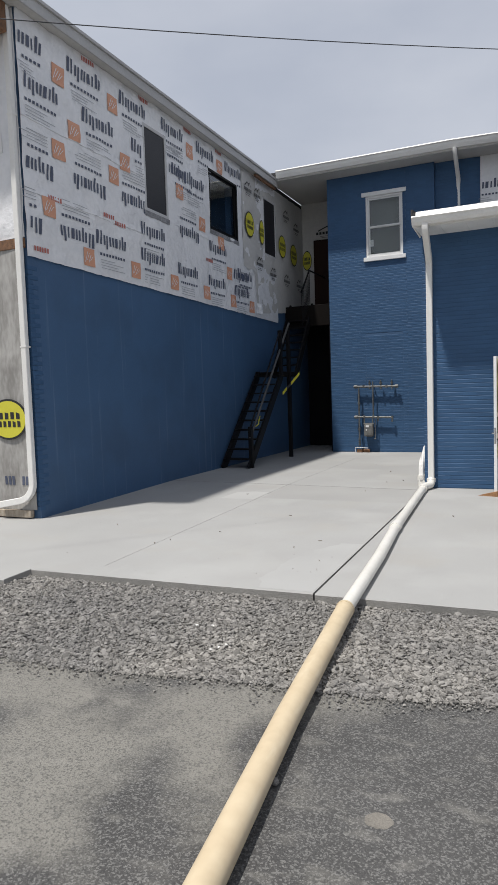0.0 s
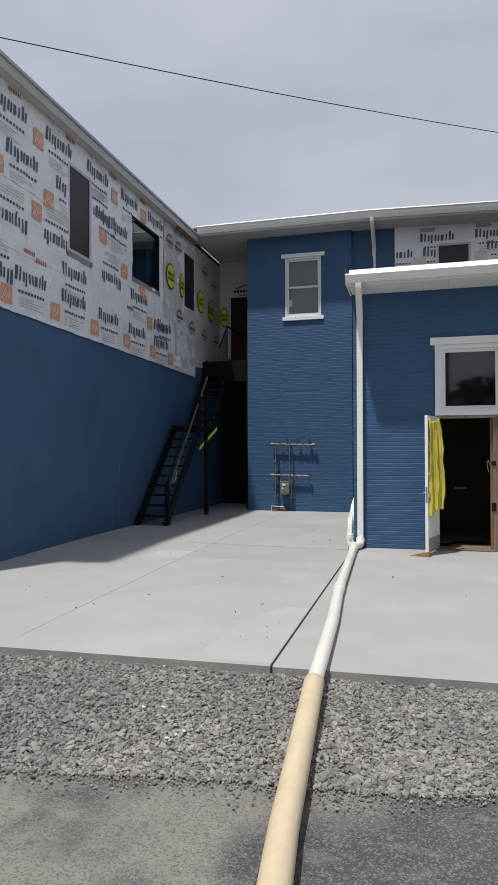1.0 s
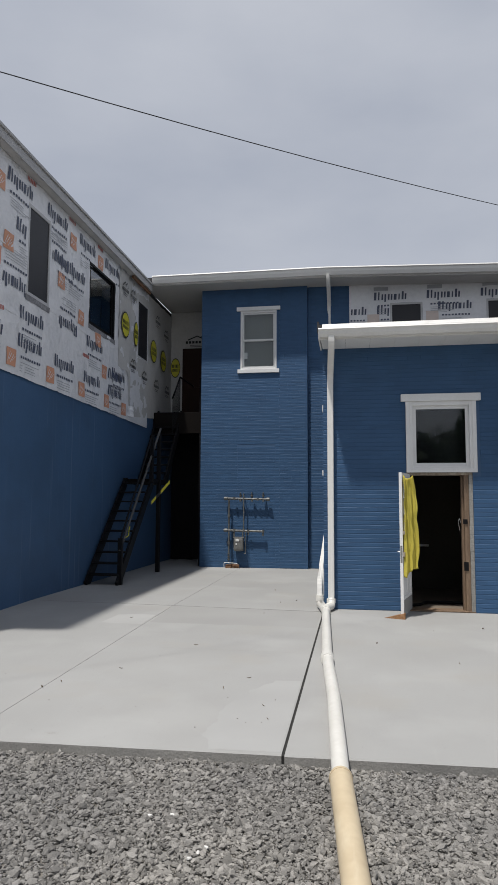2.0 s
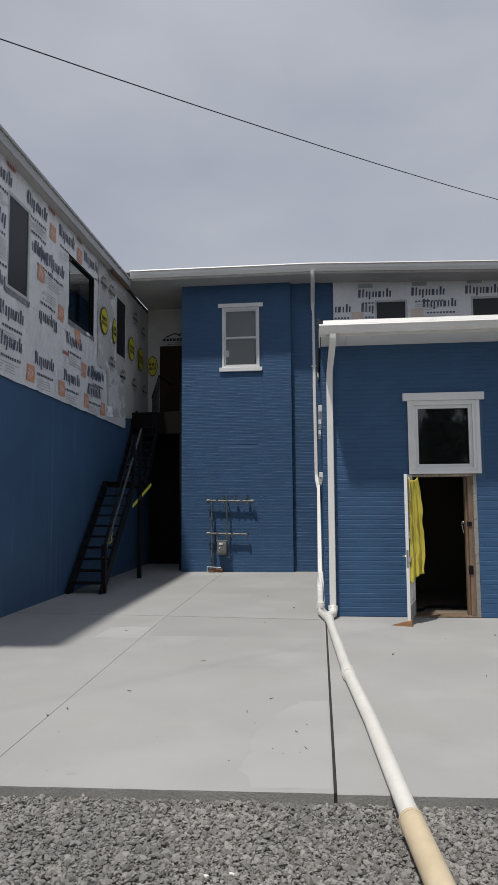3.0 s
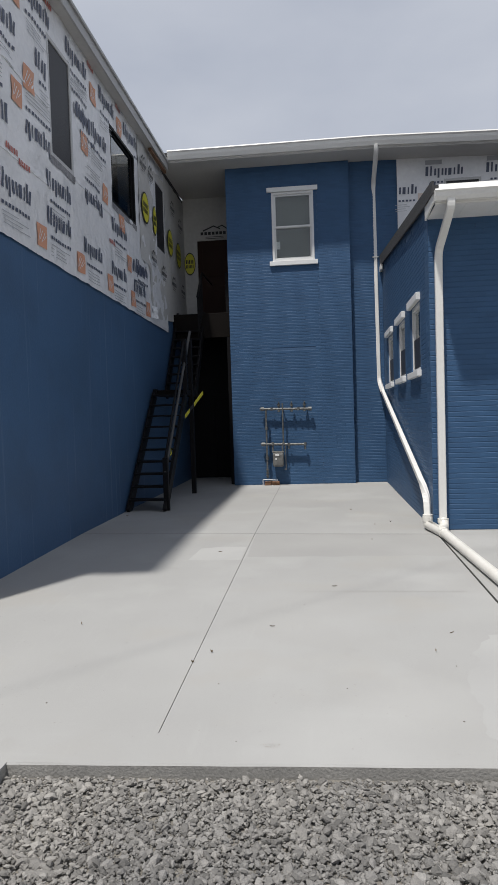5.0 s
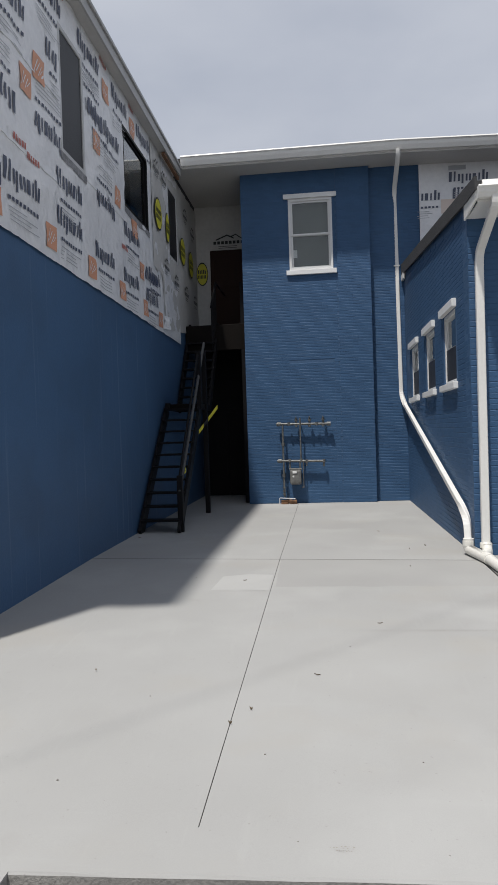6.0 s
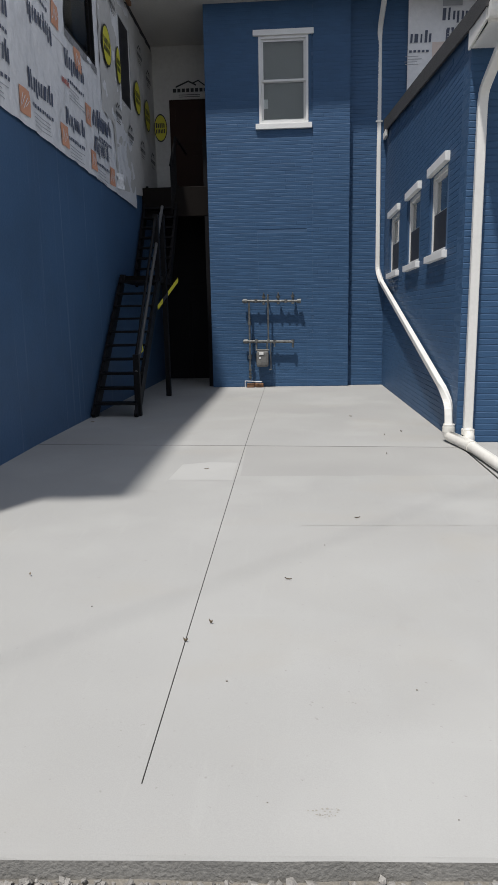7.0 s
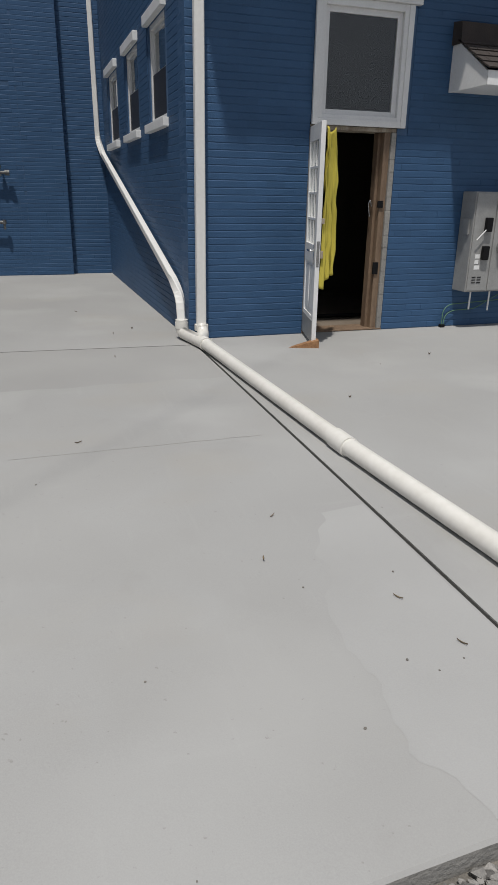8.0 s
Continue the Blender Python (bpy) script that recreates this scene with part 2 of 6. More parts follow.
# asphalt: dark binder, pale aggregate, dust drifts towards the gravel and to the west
M_asphalt = material("old_asphalt", (0.085, 0.083, 0.081), (0.05, 0.049, 0.048), rough=0.9, grain=90, blotch=0.9, bump=0.9, bump_scale=110, mix=0.9)
n, l, b = nodes_of(M_asphalt)
base = b.inputs["Base Color"].links[0].from_socket
g = n.new("ShaderNodeNewGeometry")
vor = n.new("ShaderNodeTexVoronoi")
vor.inputs["Scale"].default_value = 125
l.new(g.outputs["Position"], vor.inputs["Vector"])
sep = n.new("ShaderNodeSeparateColor")
l.new(vor.outputs["Color"], sep.inputs[0])
pick = n.new("ShaderNodeMapRange")
pick.inputs["From Min"].default_value, pick.inputs["From Max"].default_value = 0.60, 0.80
pick.inputs["To Max"].default_value = 0.35
l.new(sep.outputs[0], pick.inputs[0])
mx = n.new("ShaderNodeMix")
mx.data_type = "RGBA"
l.new(pick.outputs[0], mx.inputs["Factor"])
l.new(base, mx.inputs["A"])
mx.inputs["B"].default_value = (0.33, 0.325, 0.31, 1)
l.new(mx.outputs["Result"], b.inputs["Base Color"])
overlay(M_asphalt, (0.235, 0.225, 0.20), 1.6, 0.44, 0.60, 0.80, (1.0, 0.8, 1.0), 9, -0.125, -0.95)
overlay(M_asphalt, (0.05, 0.049, 0.048), 85, 0.50, 0.62, 0.60, (1, 1, 1), 4)
overlay(M_asphalt, (0.27, 0.265, 0.25), 95, 0.60, 0.72, 0.40, (1, 1, 1), 3)
overlay(M_asphalt, (0.28, 0.268, 0.242), 4.5, 0.56, 0.76, 0.38, (1, 1.9, 1), 6)
overlay(M_asphalt, (0.06, 0.058, 0.055), 2.3, 0.60, 0.74, 0.40, (1, 1.3, 1), 7)


def glass(name, tint, rough=0.03):
    m = bpy.data.materials.new(name)
    m.use_nodes = True
    n, l, b = nodes_of(m)
    b.inputs["Base Color"].default_value = (*tint, 1)
    b.inputs["Roughness"].default_value = rough
    b.inputs["Transmission Weight"].default_value = 1.0
    b.inputs["IOR"].default_value = 1.5
    return m


M_glass = glass("window_glass", (0.86, 0.90, 0.89))


# ---------------------------------------------------------------- mesh helpers
class Geo:
    """Collects vertices and faces of one mesh."""

    def __init__(self):
        self.v, self.f, self.s = [], [], []

    def add(self, verts, faces, smooth=False):
        k = len(self.v)
        self.v.extend(tuple(p) for p in verts)
        self.f.extend(tuple(i + k for i in q) for q in faces)
        self.s.extend([smooth] * len(faces))
        return self

    def box(self, lo, hi, c=0.0):
        x0, y0, z0 = lo
        x1, y1, z1 = hi
        if c <= 0:
            p = [(x, y, z) for x in (x0, x1) for y in (y0, y1) for z in (z0, z1)]
            return self.add(p, [(0, 1, 3, 2), (4, 6, 7, 5), (0, 4, 5, 1), (2, 3, 7, 6), (0, 2, 6, 4), (1, 5, 7, 3)])
        c = min(c, (x1 - x0) / 2.01, (y1 - y0) / 2.01, (z1 - z0) / 2.01)
        bm = bmesh.new()
        bmesh.ops.create_cube(bm, size=1.0)
        for w in bm.verts:
            w.co = Vector(((x0 + x1) / 2 + w.co.x * (x1 - x0), (y0 + y1) / 2 + w.co.y * (y1 - y0), (z0 + z1) / 2 + w.co.z * (z1 - z0)))
        bmesh.ops.bevel(bm, geom=list(bm.edges), offset=c, segments=2, affect="EDGES", profile=0.6)
        bm.verts.index_update()
        self.add([w.co[:] for w in bm.verts], [[w.index for w in q.verts] for q in bm.faces])
        bm.free()
        return self

    def tube(self, pts, r, n=12, caps=True, r_end=None):
        pts = [Vector(p) for p in pts]
        rings, up = [], None
        for i, p in enumerate(pts):
            d = ((pts[min(i + 1, len(pts) - 1)] - pts[max(i - 1, 0)])).normalized()
            if up is None:
                up = d.orthogonal().normalized()
            up = (up - d * up.dot(d)).normalized()
            side = d.cross(up)
            rr = r if r_end is None else r + (r_end - r) * i / (len(pts) - 1)
            rings.append([p + (up * math.cos(2 * math.pi * k / n) + side * math.sin(2 * math.pi * k / n)) * rr for k in range(n)])
        verts = [q for ring in rings for q in ring]
        faces = [(i * n + k, i * n + (k + 1) % n, (i + 1) * n + (k + 1) % n, (i + 1) * n + k) for i in range(len(pts) - 1) for k in range(n)]
        self.add(verts, faces, True)
        if caps:
            m = len(pts) - 1
            self.add(rings[0], [tuple(reversed(range(n)))])
            self.add(rings[m], [tuple(range(n))])
        return self

    def bar(self, a, b2, w, h, up=(0, 0, 1)):
        """A square bar from a to b2, w across and h along up."""
        a, b2 = Vector(a), Vector(b2)
        d = (b2 - a).normalized()
        side = d.cross(Vector(up)).normalized()
        u = side.cross(d)
        p = [q + side * (sx * w / 2) + u * (sz * h / 2) for q in (a, b2) for sx, sz in ((-1, -1), (1, -1), (1, 1), (-1, 1))]
        return self.add(p, [(3, 2, 1, 0), (4, 5, 6, 7), (0, 1, 5, 4), (1, 2, 6, 5), (2, 3, 7, 6), (3, 0, 4, 7)])

    def prism(self, outline, axis, lo, hi):
        """An outline of pairs pushed along an axis (0, 1 or 2) from lo to hi."""
        def put(p, w):
            q = list(p)
            q.insert(axis, w)
            return tuple(q)
        m = len(outline)
        v = [put(p, lo) for p in outline] + [put(p, hi) for p in outline]
        f = [tuple(range(m)), tuple(range(2 * m - 1, m - 1, -1))] + [(i, i + m, (i + 1) % m + m, (i + 1) % m) for i in range(m)]
        return self.add(v, f)

    def sphere(self, c, r, squash=(1, 1, 1)):
        bm = bmesh.new()
        bmesh.ops.create_icosphere(bm, subdivisions=2, radius=r)
        bm.verts.index_update()
        self.add([(c[0] + w.co.x * squash[0], c[1] + w.co.y * squash[1], c[2] + w.co.z * squash[2]) for w in bm.verts],
                 [[w.index for w in q.verts] for q in bm.faces], True)
        bm.free()
        return self

    def mesh(self, name, mat):
        me = bpy.data.meshes.new(name)
        me.from_pydata(self.v, [], self.f)
        me.polygons.foreach_set("use_smooth", self.s)
        if mat:
            me.materials.append(mat)
        bm = bmesh.new()
        bm.from_mesh(me)
        bmesh.ops.recalc_face_normals(bm, faces=bm.faces)
        bm.to_mesh(me)
        bm.free()
        me.update()
        return me


def part(name, geo, mat, parent=None, label=""):
    ob = new(name, geo.mesh(name, mat) if isinstance(geo, Geo) else geo)
    if parent:
        ob.parent = parent
    return tagged(ob, label)


def thing(name, label, category, group="", kind="", at=(0, 0, 0)):
    ob = new(name)
    ob.empty_display_size = 0.2
    ob.location = at
    return tagged(ob, label, category, group, kind)


def solid(name, geo, mat, label, category, kind="", group=""):
    return tagged(part(name, geo, mat), label, category, group, kind)


def bend(points, radius, steps=5):
    """Rounds the corners of a path."""
    pts = [Vector(p) for p in points]
    outp = [pts[0]]
    for a, c, e in zip(pts, pts[1:], pts[2:]):
        da, de = (a - c), (e - c)
        r = min(radius, da.length * 0.49, de.length * 0.49)
        s, f = c + da.normalized() * r, c + de.normalized() * r
        for i in range(steps + 1):
            t = i / steps
            outp.append(s * (1 - t) ** 2 + c * 2 * t * (1 - t) + f * t * t)
    outp.append(pts[-1])
    return outp


def wall_with_holes(x0, x1, z0, z1, holes):
    """Rectangles (u0, u1, z0, z1) that fill a wall face round its openings."""
    us = sorted({x0, x1, *(h[0] for h in holes), *(h[1] for h in holes)})
    zs = sorted({z0, z1, *(h[2] for h in holes), *(h[3] for h in holes)})
    cells = []
    for a, c in zip(us, us[1:]):
        for d, e in zip(zs, zs[1:]):
            um, zm = (a + c) / 2, (d + e) / 2
            if a >= x0 and c <= x1 and d >= z0 and e <= z1 and not any(h[0] < um < h[1] and h[2] < zm < h[3] for h in holes):
                cells.append((a, c, d, e))
    return cells


COURSE, BRICK_L, MORTAR, HEAD = 0.0677, 0.2032, 0.0, 0.0


def courses(u0, u1, z0, z1, holes, seed=0):
    """Bricks in running bond as (u0, u1, z0, z1), cut at openings and ends."""
    rnd = random.Random(seed)
    found = []
    for i in range(int((z1 - z0) / COURSE)):
        za, zb = z0 + i * COURSE + MORTAR / 2, z0 + (i + 1) * COURSE - MORTAR / 2
        spans = [(u0, u1)]
        for h in holes:
            if zb > h[2] + 0.01 and za < h[3] - 0.01:
                spans = [s for a, c in spans for s in ((a, min(c, h[0])), (max(a, h[1]), c)) if s[1] - s[0] > 0.03]
        for a, c in spans:
            u = u0 + (i % 2) * BRICK_L / 2 - BRICK_L + rnd.uniform(-0.012, 0.012)
            while u < c:
                s, e = max(a, u + HEAD / 2), min(c, u + BRICK_L - HEAD / 2)
                if e - s > 0.03:
                    found.append((s, e, za, zb))
                u += BRICK_L
    return found


def brick_shape(g, w, h, place, rnd, depth=0.0045, soft=0.0075):
    """One painted brick: uneven face, soft edges running back into the joint. place maps (u, out, z)."""
    j = lambda a: rnd.uniform(-a, a)
    o = j(0.0008)
    outer = [(0, 0), (w, 0), (w, h), (0, h)]
    e = 0.004 if rnd.random() < 0.05 else 0.0
    inner = [(e, soft + j(0.003)), (w - e, soft + j(0.003)), (w - e, h - soft + j(0.003)), (e, h - soft + j(0.003))]
    v = [place(u, -depth, z) for u, z in outer] + [place(u, o + j(0.0006), z) for u, z in inner]
    g.add(v, [(4, 5, 6, 7), (0, 1, 5, 4), (1, 2, 6, 5), (2, 3, 7, 6), (3, 0, 4, 7)])


# ---------------------------------------------------------------- ground
WX, WY = -6.12, 6.73           # side wall and front of the wrapped building
AX, AY = -1.265, 10.40         # corner of the one-storey wing
TX0, TX1, TY = -4.735, -1.97, 16.575   # brick stair tower
RY = 16.69                     # recessed rear wall
BY = 18.45                     # upper wall at the end of the alley
ASPHALT_Z, STONE_Z = -0.195, -0.188


def front(x):
    return 4.585 + 0.034 * (x + 3.0)


def asphalt_edge(x):
    return 3.02 + 0.13 * (x + 1.2)


def slab_z(y):
    return 0.0 if y > 10.3 else -0.105 * (10.3 - y) / 5.75


g = Geo()
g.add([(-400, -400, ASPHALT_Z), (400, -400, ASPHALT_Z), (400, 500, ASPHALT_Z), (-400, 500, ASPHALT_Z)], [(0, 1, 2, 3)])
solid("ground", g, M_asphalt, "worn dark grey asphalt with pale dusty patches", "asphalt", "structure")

# gravel bed: an uneven sheet and loose stones on it
g = Geo()
nx, ny = 150, 26
for i in range(nx + 1):
    x = -14 + 20 * i / nx
    for j in range(ny + 1):
        y0 = asphalt_edge(x) + 0.05 * noise.noise((x * 2.3, 0, 0)) + 0.03 * noise.noise((x * 7, 3, 0))
        y = y0 + (front(x) + 0.1 - y0) * j / ny
        lift = min(1.0, j / 3)
        z = ASPHALT_Z - 0.004 + lift * (0.016 + 0.012 * noise.noise((x * 3, y * 3, 1)) + 0.006 * noise.noise((x * 14, y * 14, 2)))
        g.v.append((x, y, z))
for i in range(nx):
    for j in range(ny):
        k = i * (ny + 1) + j
        g.f.append((k, k + 1, k + ny + 2, k + ny + 1))
        g.s.append(True)
solid("gravel_bed", g, M_dust, "grey stone dust bed under crushed gravel", "gravel", "structure")

ICO = [(0, 0, 1), (0.894, 0, 0.447), (0.276, 0.851, 0.447), (-0.724, 0.526, 0.447), (-0.724, -0.526, 0.447), (0.276, -0.851, 0.447),
       (0.724, 0.526, -0.447), (-0.276, 0.851, -0.447), (-0.894, 0, -0.447), (-0.276, -0.851, -0.447), (0.724, -0.526, -0.447), (0, 0, -1)]
ICO_F = [(0, 1, 2), (0, 2, 3), (0, 3, 4), (0, 4, 5), (0, 5, 1), (1, 6, 2), (2, 7, 3), (3, 8, 4), (4, 9, 5), (5, 10, 1),
         (6, 7, 2), (7, 8, 3), (8, 9, 4), (9, 10, 5), (10, 6, 1), (11, 7, 6), (11, 8, 7), (11, 9, 8), (11, 10, 9), (11, 6, 10)]


def stones(count, x0, x1, seed, size, edge_bias, spill=0.0, spread=0.38):
    rs = np.random.RandomState(seed)
    ico = np.array(ICO)
    x = rs.uniform(x0, x1, count)
    t = rs.uniform(0, 1, count) ** edge_bias
    y0 = 3.02 + 0.13 * (x + 1.2) - 0.03 + 0.05 * np.sin(x * 2.3) * np.sin(x * 0.9 + 1)
    y1 = 4.585 + 0.034 * (x + 3.0) - 0.02
    y = y1 - (y1 - y0) * t - spill * np.abs(rs.normal(0, 1, count)) * t
    s = size * np.exp(rs.normal(0, spread, count))
    s = np.clip(s, size * 0.45, size * 2.6)
    shape = ico[None] * (1 + rs.uniform(-0.32, 0.32, (count, 12, 1)))
    shape = shape * rs.uniform(0.62, 1.25, (count, 1, 3)) * np.array([1.15, 0.95, 0.62]) * s[:, None, None]
    a = rs.uniform(0, 6.283, (count, 3))
    ca, sa = np.cos(a), np.sin(a)
    for ax in range(3):
        i, j = (ax + 1) % 3, (ax + 2) % 3
        pi, pj = shape[:, :, i].copy(), shape[:, :, j].copy()
        c, d = ca[:, ax, None], sa[:, ax, None]
        if ax != 2:
            c, d = np.cos((a[:, ax, None] - 3.14) * 0.17), np.sin((a[:, ax, None] - 3.14) * 0.17)
        shape[:, :, i], shape[:, :, j] = c * pi - d * pj, d * pi + c * pj
    z = STONE_Z + 0.010 * np.minimum(1.0, (1 - t) * 6) + s * rs.uniform(-0.1, 0.45, count) + 0.014 * (rs.uniform(0, 1, count) ** 2) * np.minimum(1.0, (1 - t) * 6)
    v = shape + np.stack([x, y, z], 1)[:, None, :]
    f = np.array(ICO_F)[None] + (np.arange(count) * 12)[:, None, None]
    me = bpy.data.meshes.new("gravel")
    me.from_pydata(v.reshape(-1, 3).tolist(), [], f.reshape(-1, 3).tolist())
    me.materials.append(M_gravel)
    return me


tagged(new("gravel", stones(56000, -5.6, 1.9, 4, 0.0098, 0.9, 0.012, 0.48)), "loose angular grey crushed gravel along the slab", "gravel", kind="stuff")
tagged(new("gravel_outer", stones(9000, -12.0, -5.6, 5, 0.018, 0.9)), "loose angular grey crushed gravel beside the building", "gravel", kind="stuff")
tagged(new("gravel_outer", stones(6000, 1.9, 6.0, 9, 0.018, 0.9)), "loose angular grey crushed gravel before the low wing", "gravel", kind="stuff")
tagged(new("gravel_fines", stones(50000, -5.2, 1.6, 6, 0.0068, 1.0, 0.03)), "fine grey stone chips between the gravel", "gravel", kind="stuff")
tagged(new("stray_gravel", stones(4200, -5.0, 1.5, 8, 0.0056, 0.06, 0.11)), "scattered stone chips on the asphalt edge", "gravel", kind="stuff")


# ---------------------------------------------------------------- concrete slab in panels, parted by joints
def slab(name, outline, label):
    """A concrete panel; outline of (x, y) counter-clockwise, following the fall to the front."""
    th = 0.20
    pts = []
    for (xa, ya), (xb, yb) in zip(outline, outline[1:] + outline[:1]):
        k = max(1, int(math.hypot(xb - xa, yb - ya) / 0.2)) if min(ya, yb) < 5.2 else 1
        pts += [(xa + (xb - xa) * i / k, ya + (yb - ya) * i / k) for i in range(k)]
    m = len(pts)
    top, lip = [], []
    for x, y in pts:
        edge = y < 5.0
        wob = 0.005 * noise.noise((x * 6, y * 6, 0)) if edge else 0
        lip.append((x, y + wob, slab_z(y) - (0.010 if edge else 0.0)))
        top.append((x, y + wob + (0.010 + 0.004 * noise.noise((x * 15, 4, 0)) if edge else 0), slab_z(y)))
    g = Geo()
    g.add(top, [tuple(range(m))])
    g.add(top + lip, [(i, (i + 1) % m, (i + 1) % m + m, i + m) for i in range(m) if pts[i][1] < 5.0 or pts[(i + 1) % m][1] < 5.0])
    ob = solid(name, g, M_concrete, label, "concrete slab", "structure")
    side = Geo()
    side.add(lip + [(x, y, z - th) for x, y, z in lip], [(i, (i + 1) % m, (i + 1) % m + m, i + m) for i in range(m)])
    part("slab_side", side, M_edge, ob, "rough formed concrete edge")
    return ob


def jy(x):                      # transverse saw joint
    return 10.29 - 0.066 * (x + 3.65)


def jx(y):                      # lengthwise saw joint
    return -3.645 - 0.0026 * (y - 10.29)


G = 0.0025
J = [(WX - 0.02, jy(WX)), (jx(10.29), 10.29), (-1.30, jy(-1.30))]
CX = -1.262                    # wide isolation joint
slab("concrete_slab_rear_west", [(J[0][0], J[0][1] + 0.009), (J[1][0] - G, 10.299), (jx(17) - G, TY + 0.2), (TX0 - 0.1, 23.0), (WX - 0.02, 23.0)], "pale new concrete slab in the alley")
slab("concrete_slab_rear_east", [(J[1][0] + G, 10.299), (CX, J[2][1] + 0.009), (CX, RY + 0.05), (jx(17) + G, RY + 0.05)], "pale new concrete slab against the brick tower")
slab("concrete_slab_front_west", [(-4.33, front(-4.33)), (jx(4.8), front(-3.6)), (jx(4.8), 4.86), (jx(4.8) - G, 4.862), (J[1][0] - G, 10.281), (J[0][0], J[0][1] - 0.009), (WX - 0.02, WY + 0.1), (-14.0, WY + 0.1), (-14.0, 4.12), (-4.33, 4.16)], "pale new broom-finished concrete slab")
slab("concrete_slab_front_middle", [(jx(4.8), front(-3.6)), (CX - 0.011, front(CX)), (CX - 0.011, J[2][1] - 0.009), (J[1][0] + G, 10.281), (jx(4.8) + G, 4.862), (jx(4.8), 4.86)], "pale new concrete slab with a saw cut edge")
slab("concrete_slab_front_east", [(CX + 0.011, front(CX) - 0.012), (9.0, front(9.0)), (9.0, AY + 0.05), (CX + 0.011, AY + 0.05)], "pale new concrete slab before the open door")
g = Geo()
rim = [(-3.66, 8.80), (-3.665, 9.47), (-3.95, 9.50), (-4.22, 9.40), (-4.26, 8.82), (-4.0, 8.785)]
g.add([(x, y, slab_z(y) + 0.0012) for x, y in rim], [tuple(range(6))])
M_skim = material("skim_coat", (0.388, 0.386, 0.376), (0.355, 0.353, 0.345), rough=0.75, grain=200, blotch=2, bump=0.04, mix=0.7)
solid("concrete_patch", g, M_skim, "slightly paler trowelled patch in the slab", "concrete", "structure")
M_band = material("darker_trowelled_concrete", (0.328, 0.325, 0.315), (0.285, 0.282, 0.273), rough=0.8, grain=200, blotch=0.9, bump=0.04, mix=0.7)
g = Geo()
near_edge = [(-3.60 + 2.30 * k / 23, 8.94 + 0.035 * noise.noise((k * 0.35, 1, 2))) for k in range(24)]
rim = near_edge + [(-1.29, jy(-1.29) - 0.02), (-3.625, jy(-3.625) - 0.02)]
g.add([(x, y, slab_z(y) + 0.0006) for x, y in rim], [tuple(range(len(rim)))])
solid("concrete_band", g, M_band, "slightly darker trowelled strip before the saw cut", "concrete", "structure")
M_wash = material("pale_washed_concrete", (0.366, 0.364, 0.356), (0.325, 0.323, 0.315), rough=0.76, grain=200, blotch=1.4, bump=0.04, mix=0.7)
g = Geo()
rim = []
for k in range(45):
    t = k / 44
    y = 4.66 + 1.75 * t
    rim.append((-1.80 - 0.10 * math.sin(t * 5.5) - 0.14 * noise.noise((t * 4.5, 3, 1)) - 0.05 * noise.noise((t * 17, 1, 6)) + 0.5 * max(0.0, t - 0.75), y))
rim = [(-1.285, 6.44), (-1.285, 4.68)] + rim
g.add([(x, y, slab_z(y) + 0.0006) for x, y in rim], [tuple(range(len(rim)))])
solid("concrete_wash", g, M_wash, "slightly paler washed strip of concrete beside the joint", "concrete", "structure")
M_score = material("faint_score_dust", (0.305, 0.287, 0.255), (0.26, 0.245, 0.22), rough=0.9, grain=60, blotch=5, bump=0.2)
g = Geo()
line = [(-3.05 + 1.60 * k / 30, 7.535 + 0.008 * noise.noise((k * 0.4, 5, 2))) for k in range(31)]
g.add([(x, y + s * 0.0014, slab_z(y) + 0.0012) for x, y in line for s in (-1, 1)], [(2 * k, 2 * k + 2, 2 * k + 3, 2 * k + 1) for k in range(30)])
solid("score_line", g, M_score, "faint dusty line across the concrete", "joint", "structure")
for nm, a, c, w in (("saw_cut", (jx(4.86), 4.86), (jx(10.29), 10.29), 0.0022), ("saw_cut_rear", (jx(10.29), 10.29), (jx(17), TY), 0.0026), ("saw_cut_across", (WX, jy(WX)), (CX, jy(CX)), 0.0098)):
    g = Geo()
    d = Vector((c[0] - a[0], c[1] - a[1])).normalized()
    s = Vector((-d.y, d.x)) * w
    g.add([(p[0] + k * s.x, p[1] + k * s.y, slab_z(p[1]) - 0.002) for p, k in ((a, -1), (c, -1), (c, 1), (a, 1))], [(0, 1, 2, 3)])
    solid(nm, g, M_joint, "thin dark saw cut in the concrete", "joint", "structure")
g = Geo()
ends = [(front(CX) + 0.004, slab_z(front(CX)) - 0.008), (10.25, slab_z(10.25) - 0.006)]
g.add([(CX - 0.0115, *ends[0]), (CX + 0.0115, *ends[0]), (CX + 0.0115, *ends[1]), (CX - 0.0115, *ends[1])], [(0, 1, 2, 3)])
g.add([(CX - 0.0115, *ends[0]), (CX + 0.0115, *ends[0]), (CX + 0.0115, ends[0][0], -0.25), (CX - 0.0115, ends[0][0], -0.25)], [(0, 1, 2, 3)])
solid("expansion_joint", g, M_joint, "black filled expansion joint between slabs", "joint", "structure")

